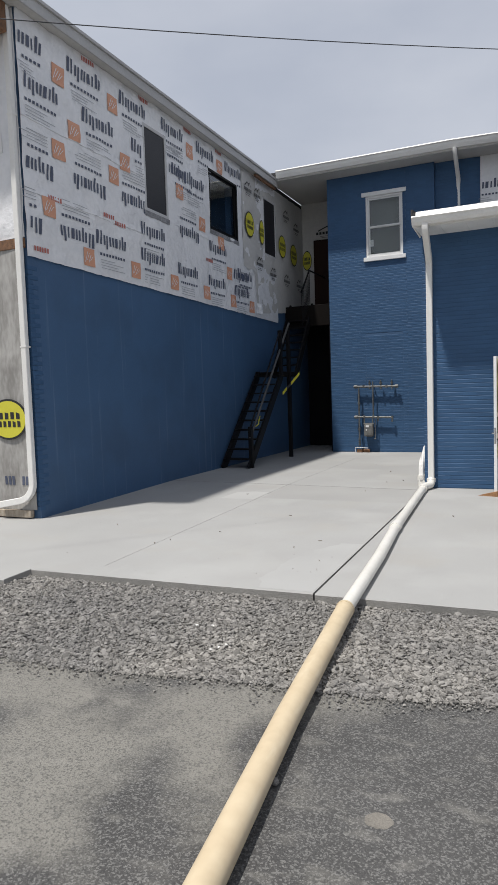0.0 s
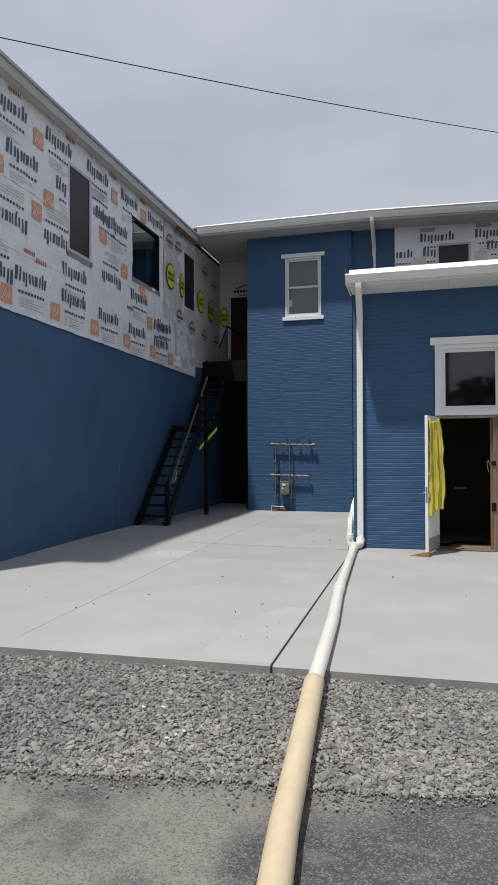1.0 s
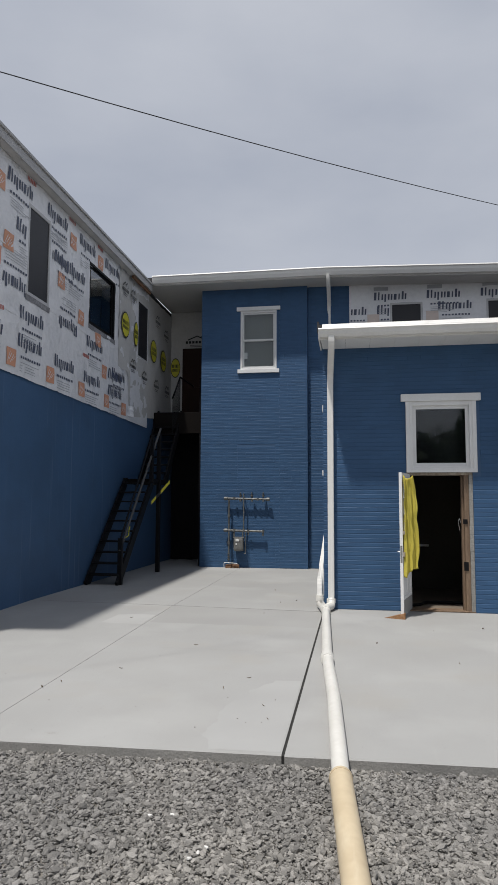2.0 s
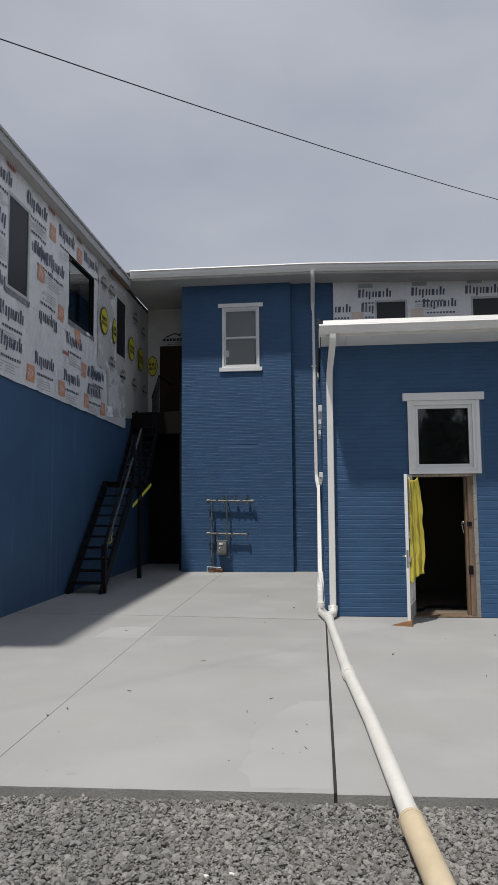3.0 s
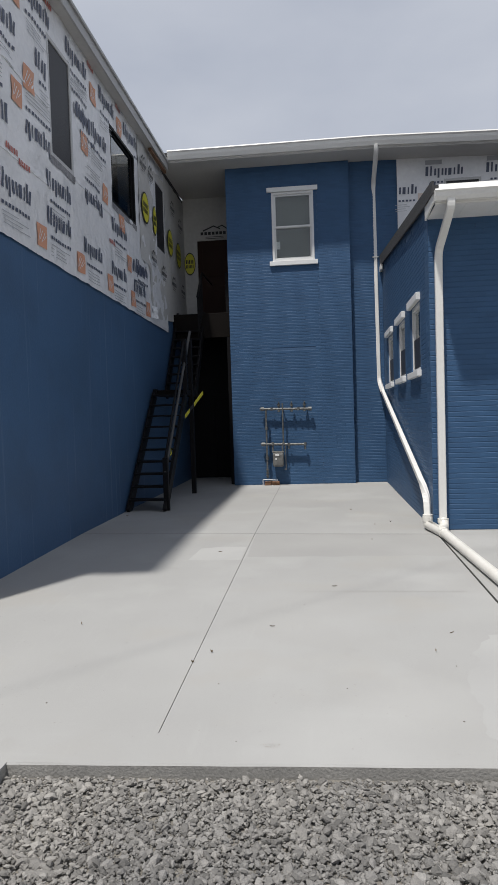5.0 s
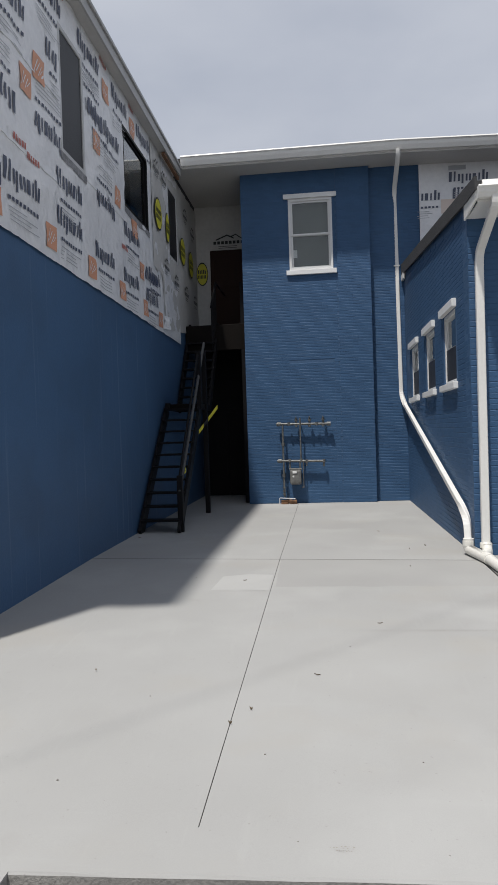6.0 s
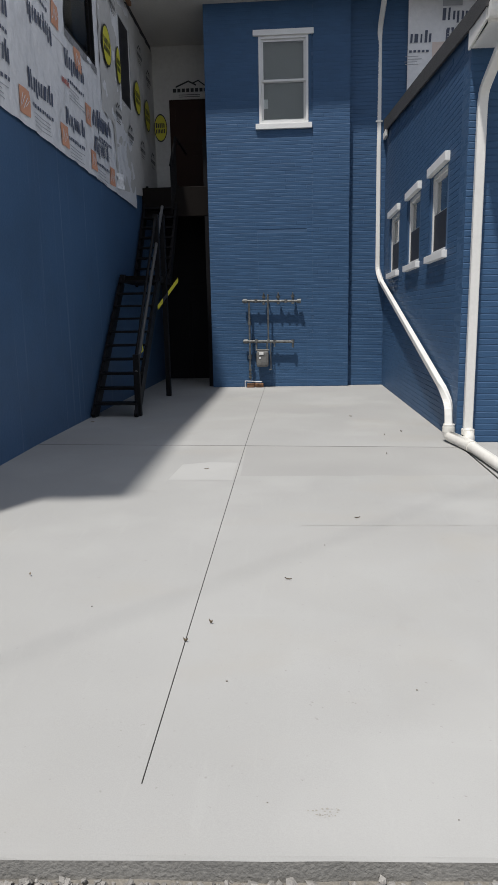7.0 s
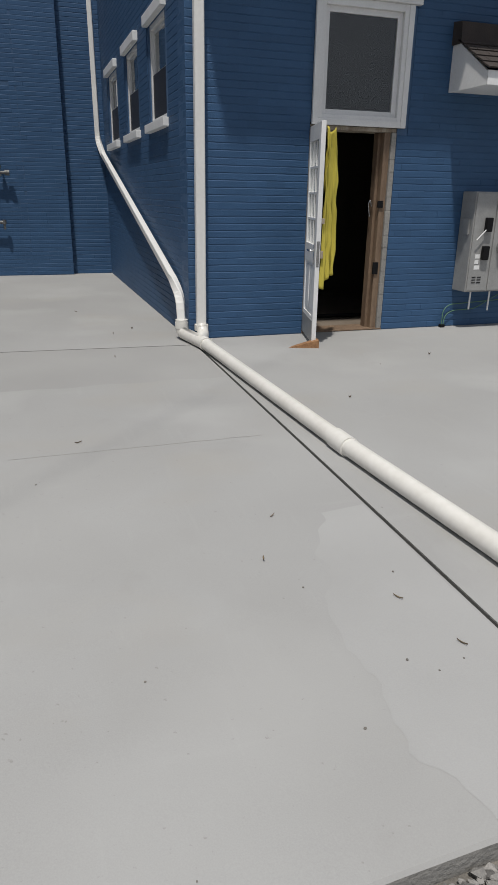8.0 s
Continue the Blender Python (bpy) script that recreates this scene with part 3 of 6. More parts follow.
# ---------------------------------------------------------------- buildings: walls
LEFT_WINDOWS = [(9.84, 10.65, 5.05, 6.61), (12.40, 13.84, 5.25, 6.545), (15.43, 16.26, 5.23, 6.70)]
g = Geo()
for a, c, d, e in wall_with_holes(WY, 23.0, -0.2, 7.07, LEFT_WINDOWS):
    g.box((WX - 0.30, a, d), (WX, c, e))
wall_west = solid("wall_west", g, M_blue, "smooth blue painted masonry wall with pale drip streaks", "wall", "structure")
FRONT_WIN = (-7.60, -6.44, 5.15, 6.75)
g = Geo()
for a, c, d, e in wall_with_holes(-14.0, WX - 0.30, -0.2, 7.07, [FRONT_WIN]):
    g.box((a, WY, d), (c, WY + 0.30, e))
solid("wall_west_front", g, M_blue, "front wall of the wrapped two-storey building", "wall", "structure")
g = Geo()
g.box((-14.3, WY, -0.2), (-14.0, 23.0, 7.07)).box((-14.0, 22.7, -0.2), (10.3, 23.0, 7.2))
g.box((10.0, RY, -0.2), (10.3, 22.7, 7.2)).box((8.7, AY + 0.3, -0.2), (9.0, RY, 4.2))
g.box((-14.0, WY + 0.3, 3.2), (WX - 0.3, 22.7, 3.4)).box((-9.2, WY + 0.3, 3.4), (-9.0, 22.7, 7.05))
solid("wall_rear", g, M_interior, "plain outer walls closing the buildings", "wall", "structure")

TWIN = (-3.70, -2.76, 5.06, 6.60)
g = Geo()
for a, c, d, e in wall_with_holes(TX0, TX1, -0.2, 7.2, [TWIN]):
    g.box((a, TY + 0.006, d), (c, TY + 0.30, e))
g.box((TX0, TY + 0.30, -0.2), (TX0 + 0.25, 22.7, 7.2))
g.box((TX1 - 0.2, TY + 0.30, -0.2), (TX1, 22.7, 7.2))
wall_tower = solid("wall_tower", g, M_blue, "blue painted brick stair tower wall with a bricked-up opening", "wall", "structure")
g = Geo()
REAR_WINS = [(0.12, 0.92, 5.75, 6.68), (2.45, 3.25, 5.75, 6.68), (4.78, 5.58, 5.75, 6.68)]
for a, c, d, e in wall_with_holes(TX1, 10.0, -0.2, 7.2, REAR_WINS):
    g.box((a, RY + 0.006, d), (c, RY + 0.30, e))
wall_rear_blue = solid("wall_north", g, M_blue, "recessed blue painted rear wall above the wing", "wall", "structure")
g = Geo()
g.box((WX, BY, 3.9), (TX0, BY + 0.2, 7.2))
solid("wall_alley", g, M_wrap2, "wrapped wall over the alley landing", "wall", "structure")

DOOR = (0.00, 0.99, 0.0, 2.13)
TRANS = (0.05, 1.02, 2.13, 3.20)
g = Geo()
for a, c, d, e in wall_with_holes(AX, 9.0, -0.2, 4.10, [(DOOR[0], DOOR[1], -0.2, DOOR[3]), TRANS]):
    g.box((a, AY + 0.006, d), (c, AY + 0.30, e))
g.box((DOOR[0], AY + 0.03, -0.2), (DOOR[1], AY + 0.30, 0.012))
wall_annex_front = solid("wall_annex_front", g, M_blue, "blue painted brick front wall of the low wing", "wall", "structure")
SIDE_WINS = [(11.29, 12.19, 2.18, 3.18), (13.0, 13.93, 2.18, 3.17), (14.86, 15.84, 2.17, 3.16)]
ROOF_SLOPE = 0.109


def annex_roof_z(y):
    return 4.30 + ROOF_SLOPE * (y - 9.75)


g = Geo()
for a, c, d, e in wall_with_holes(AY + 0.30, RY, -0.2, 4.10, SIDE_WINS):
    g.box((AX + 0.006, a, d), (AX + 0.30, c, e))
g.prism([(AY + 0.0, 4.10), (RY, 4.10), (RY, annex_roof_z(RY) - 0.10), (AY + 0.0, annex_roof_z(AY) - 0.10)], 0, AX + 0.006, AX + 0.30)
wall_annex_side = solid("wall_annex_side", g, M_blue, "blue painted brick side wall of the low wing", "wall", "structure")
g = Geo()
g.box((AX + 0.31, AY + 0.30, -0.15), (8.7, RY, 0.004))
solid("floor", g, M_intfloor, "dusty bare floor inside the low wing", "floor", "structure")
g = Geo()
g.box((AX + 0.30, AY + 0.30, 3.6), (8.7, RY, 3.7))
solid("ceiling", g, M_interior, "ceiling inside the low wing, coloured dark for the unlit room", "ceiling", "structure")
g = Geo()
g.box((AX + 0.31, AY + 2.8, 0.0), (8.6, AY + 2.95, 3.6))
solid("wall_inner", g, M_interior, "partition wall behind the open door, coloured dark for the unlit room", "wall", "structure")

# ---------------------------------------------------------------- roofs, soffits, gutters
ROOF_Z = 7.115
roof = thing("roof_west", "flat roof edge with dull metal drip trim over the wrapped wall", "roof", kind="structure")
g = Geo()
g.box((-14.3, 5.90, ROOF_Z - 0.02), (-5.95, 16.0, ROOF_Z + 0.10)).box((-14.3, 16.0, ROOF_Z - 0.03), (-6.13, 23.0, ROOF_Z + 0.075))
part("roof_deck", g, M_roof, roof)
g = Geo()
g.box((-5.95, 5.88, ROOF_Z - 0.07), (-5.92, 16.02, ROOF_Z + 0.13), 0.006)
g.box((-5.92, 5.86, ROOF_Z + 0.085), (-5.89, 16.02, ROOF_Z + 0.135), 0.006)
g.box((-14.3, 5.86, ROOF_Z - 0.07), (-5.95, 5.89, ROOF_Z + 0.13), 0.006)
part("fascia", g, M_eave, roof, "dull grey metal fascia trim")
g = Geo()
g.box((-14.3, 5.90, ROOF_Z - 0.055), (WX - 0.3, WY, ROOF_Z - 0.025))
g.box((WX - 0.3, 5.90, ROOF_Z - 0.055), (-5.95, 16.0, ROOF_Z - 0.025))
part("soffit", g, M_soffit, roof)
g = Geo()
g.box((-6.02, 14.7, ROOF_Z - 0.135), (-5.955, 16.0, ROOF_Z - 0.072), 0.01)
part("bare_rafter", g, M_rust, roof, "exposed brown rafter end without trim")
g = Geo()
g.box((-6.50, 5.95, 6.66), (-6.13, 6.60, 7.055), 0.02)
part("bare_lookout", g, M_rust, roof, "reddish brown exposed eave framing")

roof_r = thing("roof_rear", "long low roof edge with a white box gutter and plain soffit", "roof", kind="structure")


def fall(g):
    """The east part of the eave hangs lower."""
    g.v = [(x, y, z - 0.030 * max(0.0, x + 1.5)) for x, y, z in g.v]
    return g


SPANS = ((-1.5, 10.3),)
g = Geo()
for x0, x1 in ((WX - 0.2, -1.5), *SPANS):
    g.prism([(15.98, 7.42), (23.0, 7.95), (23.0, 7.80), (15.98, 7.27)], 0, x0, x1)
part("roof_deck", fall(g), M_roof, roof_r)
g = Geo()
for x0, x1 in ((WX + 0.002, -1.5), *SPANS):
    g.box((x0, 16.0, 7.20), (x1, RY + 0.3, 7.225))
g.box((WX + 0.002, RY + 0.3, 7.20), (TX0, 22.7, 7.225))
part("soffit", fall(g), M_soffit, roof_r, "flat pale soffit boards")
g = Geo()
for x0, x1 in ((-5.90, -1.5), *SPANS):
    g.prism([(15.99, 7.235), (15.99, 7.43), (15.87, 7.43), (15.86, 7.405), (15.885, 7.38), (15.895, 7.32), (15.93, 7.24)], 0, x0, x1)
part("gutter", fall(g), M_white, roof_r, "white aluminium gutter")
g = Geo()
for x0, x1 in ((-5.92, -1.5), *SPANS):
    g.box((x0, 15.992, 7.225), (x1, 16.01, 7.27))
part("fascia", fall(g), M_white, roof_r)

roof_a = thing("roof_annex", "shed roof of the low wing with dark rake edge", "roof", kind="structure")
g = Geo()
g.prism([(9.74, annex_roof_z(9.74)), (RY, annex_roof_z(RY)), (RY, annex_roof_z(RY) - 0.1), (9.74, annex_roof_z(9.74) - 0.1)], 0, AX - 0.02, 9.0)
part("roof_deck", g, M_roof, roof_a)
g = Geo()
g.prism([(9.74, annex_roof_z(9.74) + 0.05), (RY, annex_roof_z(RY) + 0.03), (RY, annex_roof_z(RY) - 0.20), (10.2, annex_roof_z(10.2) - 0.13), (9.74, annex_roof_z(9.74) - 0.10)], 0, AX - 0.05, AX - 0.022)
part("rake_board", g, M_roof, roof_a, "dark navy rake trim")
g = Geo()
g.box((AX - 0.06, RY - 0.35, annex_roof_z(RY) - 0.34), (AX - 0.012, RY - 0.01, annex_roof_z(RY) - 0.22), 0.008)
part("rake_end", g, M_white, roof_a, "small white trim end")

gutter = thing("gutter_annex", "white aluminium gutter and boxed eave on the low wing", "gutter")
g = Geo()
g.prism([(9.765, 4.10), (9.765, 4.225), (9.645, 4.225), (9.632, 4.205), (9.652, 4.185), (9.662, 4.14), (9.69, 4.10)], 0, AX - 0.025, 9.0)
part("trough", g, M_white, gutter)
g = Geo()
g.box((AX - 0.012, 9.767, 4.075), (9.0, 9.795, 4.235), 0.004)
part("fascia", g, M_white, gutter)
g = Geo()
g.prism([(9.70, 4.232), (9.70, 4.245), (9.725, 4.30), (9.80, 4.31), (9.80, 4.232)], 0, AX + 0.03, 9.0)
part("drip_edge", g, M_white, gutter, "bright white metal drip edge")
for k in range(28):
    g = Geo()
    x0 = AX + 0.0 + k * 0.37
    if x0 < 8.9:
        g.box((x0, 9.797, 4.078), (min(x0 + 0.367, 9.0), AY + 0.008, 4.092))
        part("soffit_panel", g, M_trim, gutter)
g = Geo()
g.prism([(9.77, 4.10), (9.77, 4.24), (AY + 0.0, 4.35), (AY + 0.0, 4.06)], 0, AX - 0.035, AX - 0.014)
part("eave_return", g, M_white, gutter, "white boxed eave end")


def strip(g, pts, w, d, up=(0, 1, 0)):
    """A rectangular downspout along a path."""
    pts = [Vector(p) for p in pts]
    u = Vector(up)
    rings = []
    for i, p in enumerate(pts):
        t = (pts[min(i + 1, len(pts) - 1)] - pts[max(i - 1, 0)]).normalized()
        side = t.cross(u).normalized()
        fw = side.cross(t).normalized()
        c = 0.008
        rings.append([p + side * a + fw * e for a, e in ((-w / 2 + c, -d / 2), (w / 2 - c, -d / 2), (w / 2, -d / 2 + c), (w / 2, d / 2 - c), (w / 2 - c, d / 2), (-w / 2 + c, d / 2), (-w / 2, d / 2 - c), (-w / 2, -d / 2 + c))])
    v = [q for r in rings for q in r]
    f = [(i * 8 + k, i * 8 + (k + 1) % 8, i * 8 + 8 + (k + 1) % 8, i * 8 + 8 + k) for i in range(len(pts) - 1) for k in range(8)]
    f += [tuple(range(7, -1, -1)), tuple((len(pts) - 1) * 8 + k for k in range(8))]
    return g.add(v, f)


# downspout of the wing
ds = thing("downspout_annex", "white aluminium downspout at the corner of the low wing", "downspout")
DX = -1.148
g = Geo()
strip(g, bend([(DX + 0.05, 9.71, 4.12), (DX + 0.05, 9.71, 4.02), (DX + 0.005, 10.33, 3.66), (DX, 10.345, 3.5), (DX - 0.005, 10.345, 0.12)], 0.09, 3), 0.095, 0.075)
part("pipe", g, M_white, ds)
g = Geo()
g.box((DX - 0.066, 10.285, 0.10), (DX + 0.056, 10.40, 0.16), 0.01)
part("adapter", g, M_pvc, ds, "square white adapter collar")

# downspout of the tower, bending along the side of the wing
dt = thing("downspout_tower", "white downspout bending down along the brick side wall", "downspout")
SX = AX - 0.055
g = Geo()
strip(g, bend([(-1.40, 15.93, 7.25), (-1.40, 15.95, 7.14), (-1.41, 16.68, 6.72), (-1.41, 16.72, 6.5), (-1.38, 16.70, 2.28), (SX - 0.02, 16.45, 2.06), (SX - 0.015, 10.80, 0.56), (SX - 0.01, 10.52, 0.42), (SX - 0.01, 10.47, 0.13)], 0.12, 4), 0.085, 0.07, up=(0.35, 0.9, 0.25))
part("pipe", g, M_white, dt)
g = Geo()
g.tube([(SX - 0.01, 10.47, 0.09), (SX - 0.01, 10.47, 0.20)], 0.066, 16)
part("adapter", g, M_pvc, dt, "round white adapter collar")
g = Geo()
g.box((-1.47, 16.66, 5.05), (-1.34, 16.80, 5.075), 0.004)
part("strap", g, M_white, dt)

# ---------------------------------------------------------------- drain pipe on the slab
pipe = thing("drain_pipe", "white plastic drain pipe lying across the slab", "pipe")
def lie(x, y):
    return Vector((x, y, slab_z(y) + 0.0575))


T0, T1 = lie(-1.23, 10.12), lie(-1.072, 7.15)
D = (T1 - T0).normalized()
TE = Vector((-0.855, 4.20, -0.057))
g = Geo()
g.tube([T0 + D * -0.05, lie(-1.155, 8.7), T1, lie(-0.955, 5.8), lie(-0.885, 4.7), TE + Vector((0.004, -0.05, 0))], 0.057, 20)
part("run", g, M_pvc, pipe)
g = Geo()
g.tube([T1 - D * 0.08, T1 - D * 0.06, T1 + D * 0.08, T1 + D * 0.10], 0.066, 20)
part("coupling", g, M_pvc, pipe, "white pipe coupling")
g = Geo()
g.tube(bend([(SX - 0.01, 10.47, 0.12), (SX - 0.005, 10.45, 0.065), T0 + D * 0.22], 0.10, 6), 0.063, 18)
part("elbow", g, M_pvc, pipe)
g = Geo()
g.tube(bend([(DX - 0.005, 10.335, 0.15), (DX + 0.0, 10.27, 0.066), (DX - 0.10, 10.02, 0.062)], 0.07, 6), 0.060, 18)
part("branch", g, M_pvc, pipe)
for p, q in (((DX - 0.005, 10.335, 0.105), (DX - 0.005, 10.335, 0.165)), ((SX - 0.01, 10.47, 0.11), (SX - 0.01, 10.47, 0.17))):
    g = Geo()
    g.tube([p, q], 0.071, 18)
    part("hub", g, M_pvc, pipe)
g = Geo()
g.tube([T0 + D * 0.16, T0 + D * 0.24], 0.068, 18)
part("hub", g, M_pvc, pipe)

old = thing("drain_pipe_extension", "sunburnt yellowed plastic pipe lying over gravel and asphalt", "pipe")
E1 = Vector((-0.705, 2.53, ASPHALT_Z + 0.074))
D2 = (E1 - TE).normalized()
g = Geo()
g.tube([TE, TE + D2 * 0.06, TE + D2 * 0.85, E1, (-0.535, 1.20, ASPHALT_Z + 0.071), (-0.36, 0.0, ASPHALT_Z + 0.071), (-0.02, -2.2, ASPHALT_Z + 0.071)], 0.070, 24)
part("run", g, M_pvc_old, old)
g = Geo()
g.tube([TE + D2 * -0.005, TE + D2 * 0.02], 0.073, 24)
part("rim", g, M_pvc_old, old)


# ---------------------------------------------------------------- windows
def window(name, place, w, h, label, frame_mat, sash_mat=None, hung=True, rail=0.045, depth=0.10, screen=False, sill=None, header=None, blind_or_void=None, inset=0.03):
    """A window in an opening w by h; place maps (u, out, z) to the world, out towards the viewer."""
    ob = thing(name, label, "window", kind="structure")
    sash_mat = sash_mat or frame_mat

    def block(nm, u0, u1, o0, o1, z0, z1, mat, c=0.004, lab="", parent=ob):
        a, e = place(u0, o0, z0), place(u1, o1, z1)
        gg = Geo()
        gg.box([min(p, q) for p, q in zip(a, e)], [max(p, q) for p, q in zip(a, e)], c)
        return part(nm, gg, mat, parent, lab)

    o1, o0 = -inset, -inset - depth
    f = rail
    frame_g = Geo()
    for u0, u1, z0, z1 in ((0, f, 0, h), (w - f, w, 0, h), (f, w - f, h - f, h), (f, w - f, 0, f)):
        a, e = place(u0, o0, z0), place(u1, o1, z1)
        frame_g.box([min(p, q) for p, q in zip(a, e)], [max(p, q) for p, q in zip(a, e)], 0.004)
    part("window_frame", frame_g, frame_mat, ob)
    spans = [(h * 0.5 - 0.015, h - f, -inset - 0.035), (f, h * 0.5 + 0.015, -inset - 0.065)] if hung else [(f, h - f, -inset - 0.04)]
    for z0, z1, o in spans:
        sg = Geo()
        s = rail * 0.8
        for u0, u1, za, zb in ((f, f + s, z0, z1), (w - f - s, w - f, z0, z1), (f + s, w - f - s, z1 - s, z1), (f + s, w - f - s, z0, z0 + s)):
            a, e = place(u0, o - 0.028, za), place(u1, o, zb)
            sg.box([min(p, q) for p, q in zip(a, e)], [max(p, q) for p, q in zip(a, e)], 0.003)
        sash = part("sash", sg, sash_mat, ob)
        pane = block("pane", f + s - 0.004, w - f - s + 0.004, o - 0.018, o - 0.012, z0 + s - 0.004, z1 - s + 0.004, M_glass, 0, "", sash)
        pane.visible_shadow = False
    if screen:
        block("screen", f, w - f, -inset - 0.020, -inset - 0.016, f, h * (0.53 if screen == "half" else 1) - f * 0.5, M_screen, 0, "dark insect screen")
    if blind_or_void:
        block("blind_or_void", 0, w, o0 - 0.06, o0 - 0.05, 0, h, blind_or_void, 0, "flat sheet behind the glass, grey shade or dark for an unlit room")
    if sill:
        block("window_sill", -sill[0], w + sill[0], -0.06, sill[1], -sill[2], -0.001, M_trim, 0.006, "white painted sill")
    if header:
        block("lintel", -header[0], w + header[0], -0.05, header[1], h + 0.001, h + header[2], M_trim, 0.006, "white painted header board")
    return ob


# Near-black sheet stands in for the unlit room behind the transom.
M_void = material("unlit_room_dark", (0.016, 0.018, 0.022), (0.011, 0.012, 0.015), rough=0.9, grain=30, blotch=2, bump=0.0, spec=0.1)
M_shade = material("window_shade_grey", (0.20, 0.21, 0.20), (0.165, 0.172, 0.165), rough=0.8, grain=60, blotch=3, bump=0.1)
tw = window("window_1", lambda u, o, z: (TWIN[0] + u, TY - o, TWIN[2] + z), TWIN[1] - TWIN[0], TWIN[3] - TWIN[2],
            "white double-hung window high in the blue brick tower", M_vinyl, rail=0.05, blind_or_void=M_shade, sill=(0.07, 0.05, 0.10), header=(0.10, 0.05, 0.10), inset=-0.01)
g = Geo()
g.box((-3.615, TY + 0.075, 5.35), (-3.53, TY + 0.078, 5.52))
part("sticker", g, M_trim, tw, "pale paper sticker on the glass")
for k, (a, c, d, e) in enumerate(SIDE_WINS):
    window("window_%d" % (k + 2), lambda u, o, z, a=a, c=c, d=d: (AX - o, c - u, d + z), c - a, e - d,
           "small white double-hung window with dark lower screen", M_vinyl, rail=0.05, screen="half", sill=(0.10, 0.06, 0.09), header=(0.08, 0.055, 0.11), inset=0.02)
M_tan = material("primed_frame", (0.55, 0.55, 0.55), (0.47, 0.47, 0.47), rough=0.5, grain=40, blotch=3, bump=0.0)
for k, (a, c, d, e) in enumerate(LEFT_WINDOWS):
    window("window_%d" % (k + 5), lambda u, o, z, a=a, d=d: (WX + o, a + u, d + z), c - a, e - d,
           ("pale framed double-hung window with dark screen", "wide black framed window with bare glass", "narrow dark window near the alley")[k],
           (M_tan, M_black, M_tan)[k], rail=(0.055, 0.05, 0.045)[k], hung=k != 1, screen=k != 1, inset=-0.028)
for k, (a, c, d, e) in enumerate(REAR_WINS):
    window("window_%d" % (k + 8), lambda u, o, z, a=a, d=d: (a + u, RY - o, d + z), c - a, e - d,
           "dark window half hidden behind the eave", M_tan, rail=0.05, screen=True, inset=-0.02)
window("window_11", lambda u, o, z: (FRONT_WIN[0] + u, WY - o, FRONT_WIN[2] + z), FRONT_WIN[1] - FRONT_WIN[0], FRONT_WIN[3] - FRONT_WIN[2],
       "white framed window in the wrapped front wall", M_vinyl, rail=0.06, inset=-0.03)
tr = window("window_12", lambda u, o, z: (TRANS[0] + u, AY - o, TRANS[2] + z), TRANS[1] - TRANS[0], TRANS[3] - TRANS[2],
            "fixed white framed transom window above the open door", M_trim, hung=False, rail=0.065, inset=-0.022, blind_or_void=M_void, header=(0.11, 0.055, 0.115))
g = Geo()
for u0, u1, z0, z1 in ((0.01, 0.07, 2.10, 3.20), (1.0, 1.06, 2.10, 3.20), (0.07, 1.0, 2.10, 2.16)):
    g.box((u0, AY - 0.035, z0), (u1, AY - 0.002, z1), 0.005)
part("casing", g, M_trim, tr, "white painted casing with flaking edge")


# ---------------------------------------------------------------- building wrap
def ripple(u, z, seed=0.0, amount=1.0):
    return amount * (0.025 + 0.008 * noise.noise((u * 1.7, z * 1.3, seed)) + 0.017 * noise.noise((u * 4.1 + z * 2, z * 2.7 - u, seed + 4)) + 0.010 * noise.noise((u * 8 - z * 3, z * 6, seed + 9)))


def sheet(u0, u1, z0f, z1, holes, place, step=0.06, seed=0.0):
    """A wrinkled sheet with openings; z0f gives its lower edge."""
    g = Geo()
    us = sorted({*np.linspace(u0, u1, int((u1 - u0) / step) + 1).round(4).tolist(), *(h[0] for h in holes), *(h[1] for h in holes)})
    zl = min(z0f(u) for u in us)
    zs = sorted({*np.linspace(zl, z1, int((z1 - zl) / step) + 1).round(4).tolist(), *(h[2] for h in holes), *(h[3] for h in holes)})
    idx = {}

    def vert(i, j):
        if (i, j) not in idx:
            u, z = us[i], zs[j]
            if j == 0 or z < z0f(u):
                z = z0f(u)
            idx[i, j] = len(g.v)
            g.v.append(place(u, ripple(u, z, seed), z))
        return idx[i, j]

    for i in range(len(us) - 1):
        for j in range(len(zs) - 1):
            um, zm = (us[i] + us[i + 1]) / 2, (zs[j] + zs[j + 1]) / 2
            if zs[j + 1] <= min(z0f(us[i]), z0f(us[i + 1])) or any(h[0] < um < h[1] and h[2] < zm < h[3] for h in holes):
                continue
            g.f.append((vert(i, j), vert(i + 1, j), vert(i + 1, j + 1), vert(i, j + 1)))
            g.s.append(True)
    return g


def inside(u, z, holes, m=0.03):
    return any(h[0] - m < u < h[1] + m and h[2] - m < z < h[3] + m for h in holes)


def printed(g, u0, u1, z0, z1, place, holes, seed=0.0, lift=0.010, step=0.05):
    """A flat printed patch that follows the sheet."""
    nu, nz = max(1, int((u1 - u0) / step) + 1), max(1, int((z1 - z0) / step) + 1)
    for i in range(nu):
        for j in range(nz):
            a, c = u0 + (u1 - u0) * i / nu, u0 + (u1 - u0) * (i + 1) / nu
            d, e = z0 + (z1 - z0) * j / nz, z0 + (z1 - z0) * (j + 1) / nz
            if inside((a + c) / 2, (d + e) / 2, holes):
                continue
            g.add([place(u, ripple(u, z, seed) + lift, z) for u, z in ((a, d), (c, d), (c, e), (a, e))], [(0, 1, 2, 3)])


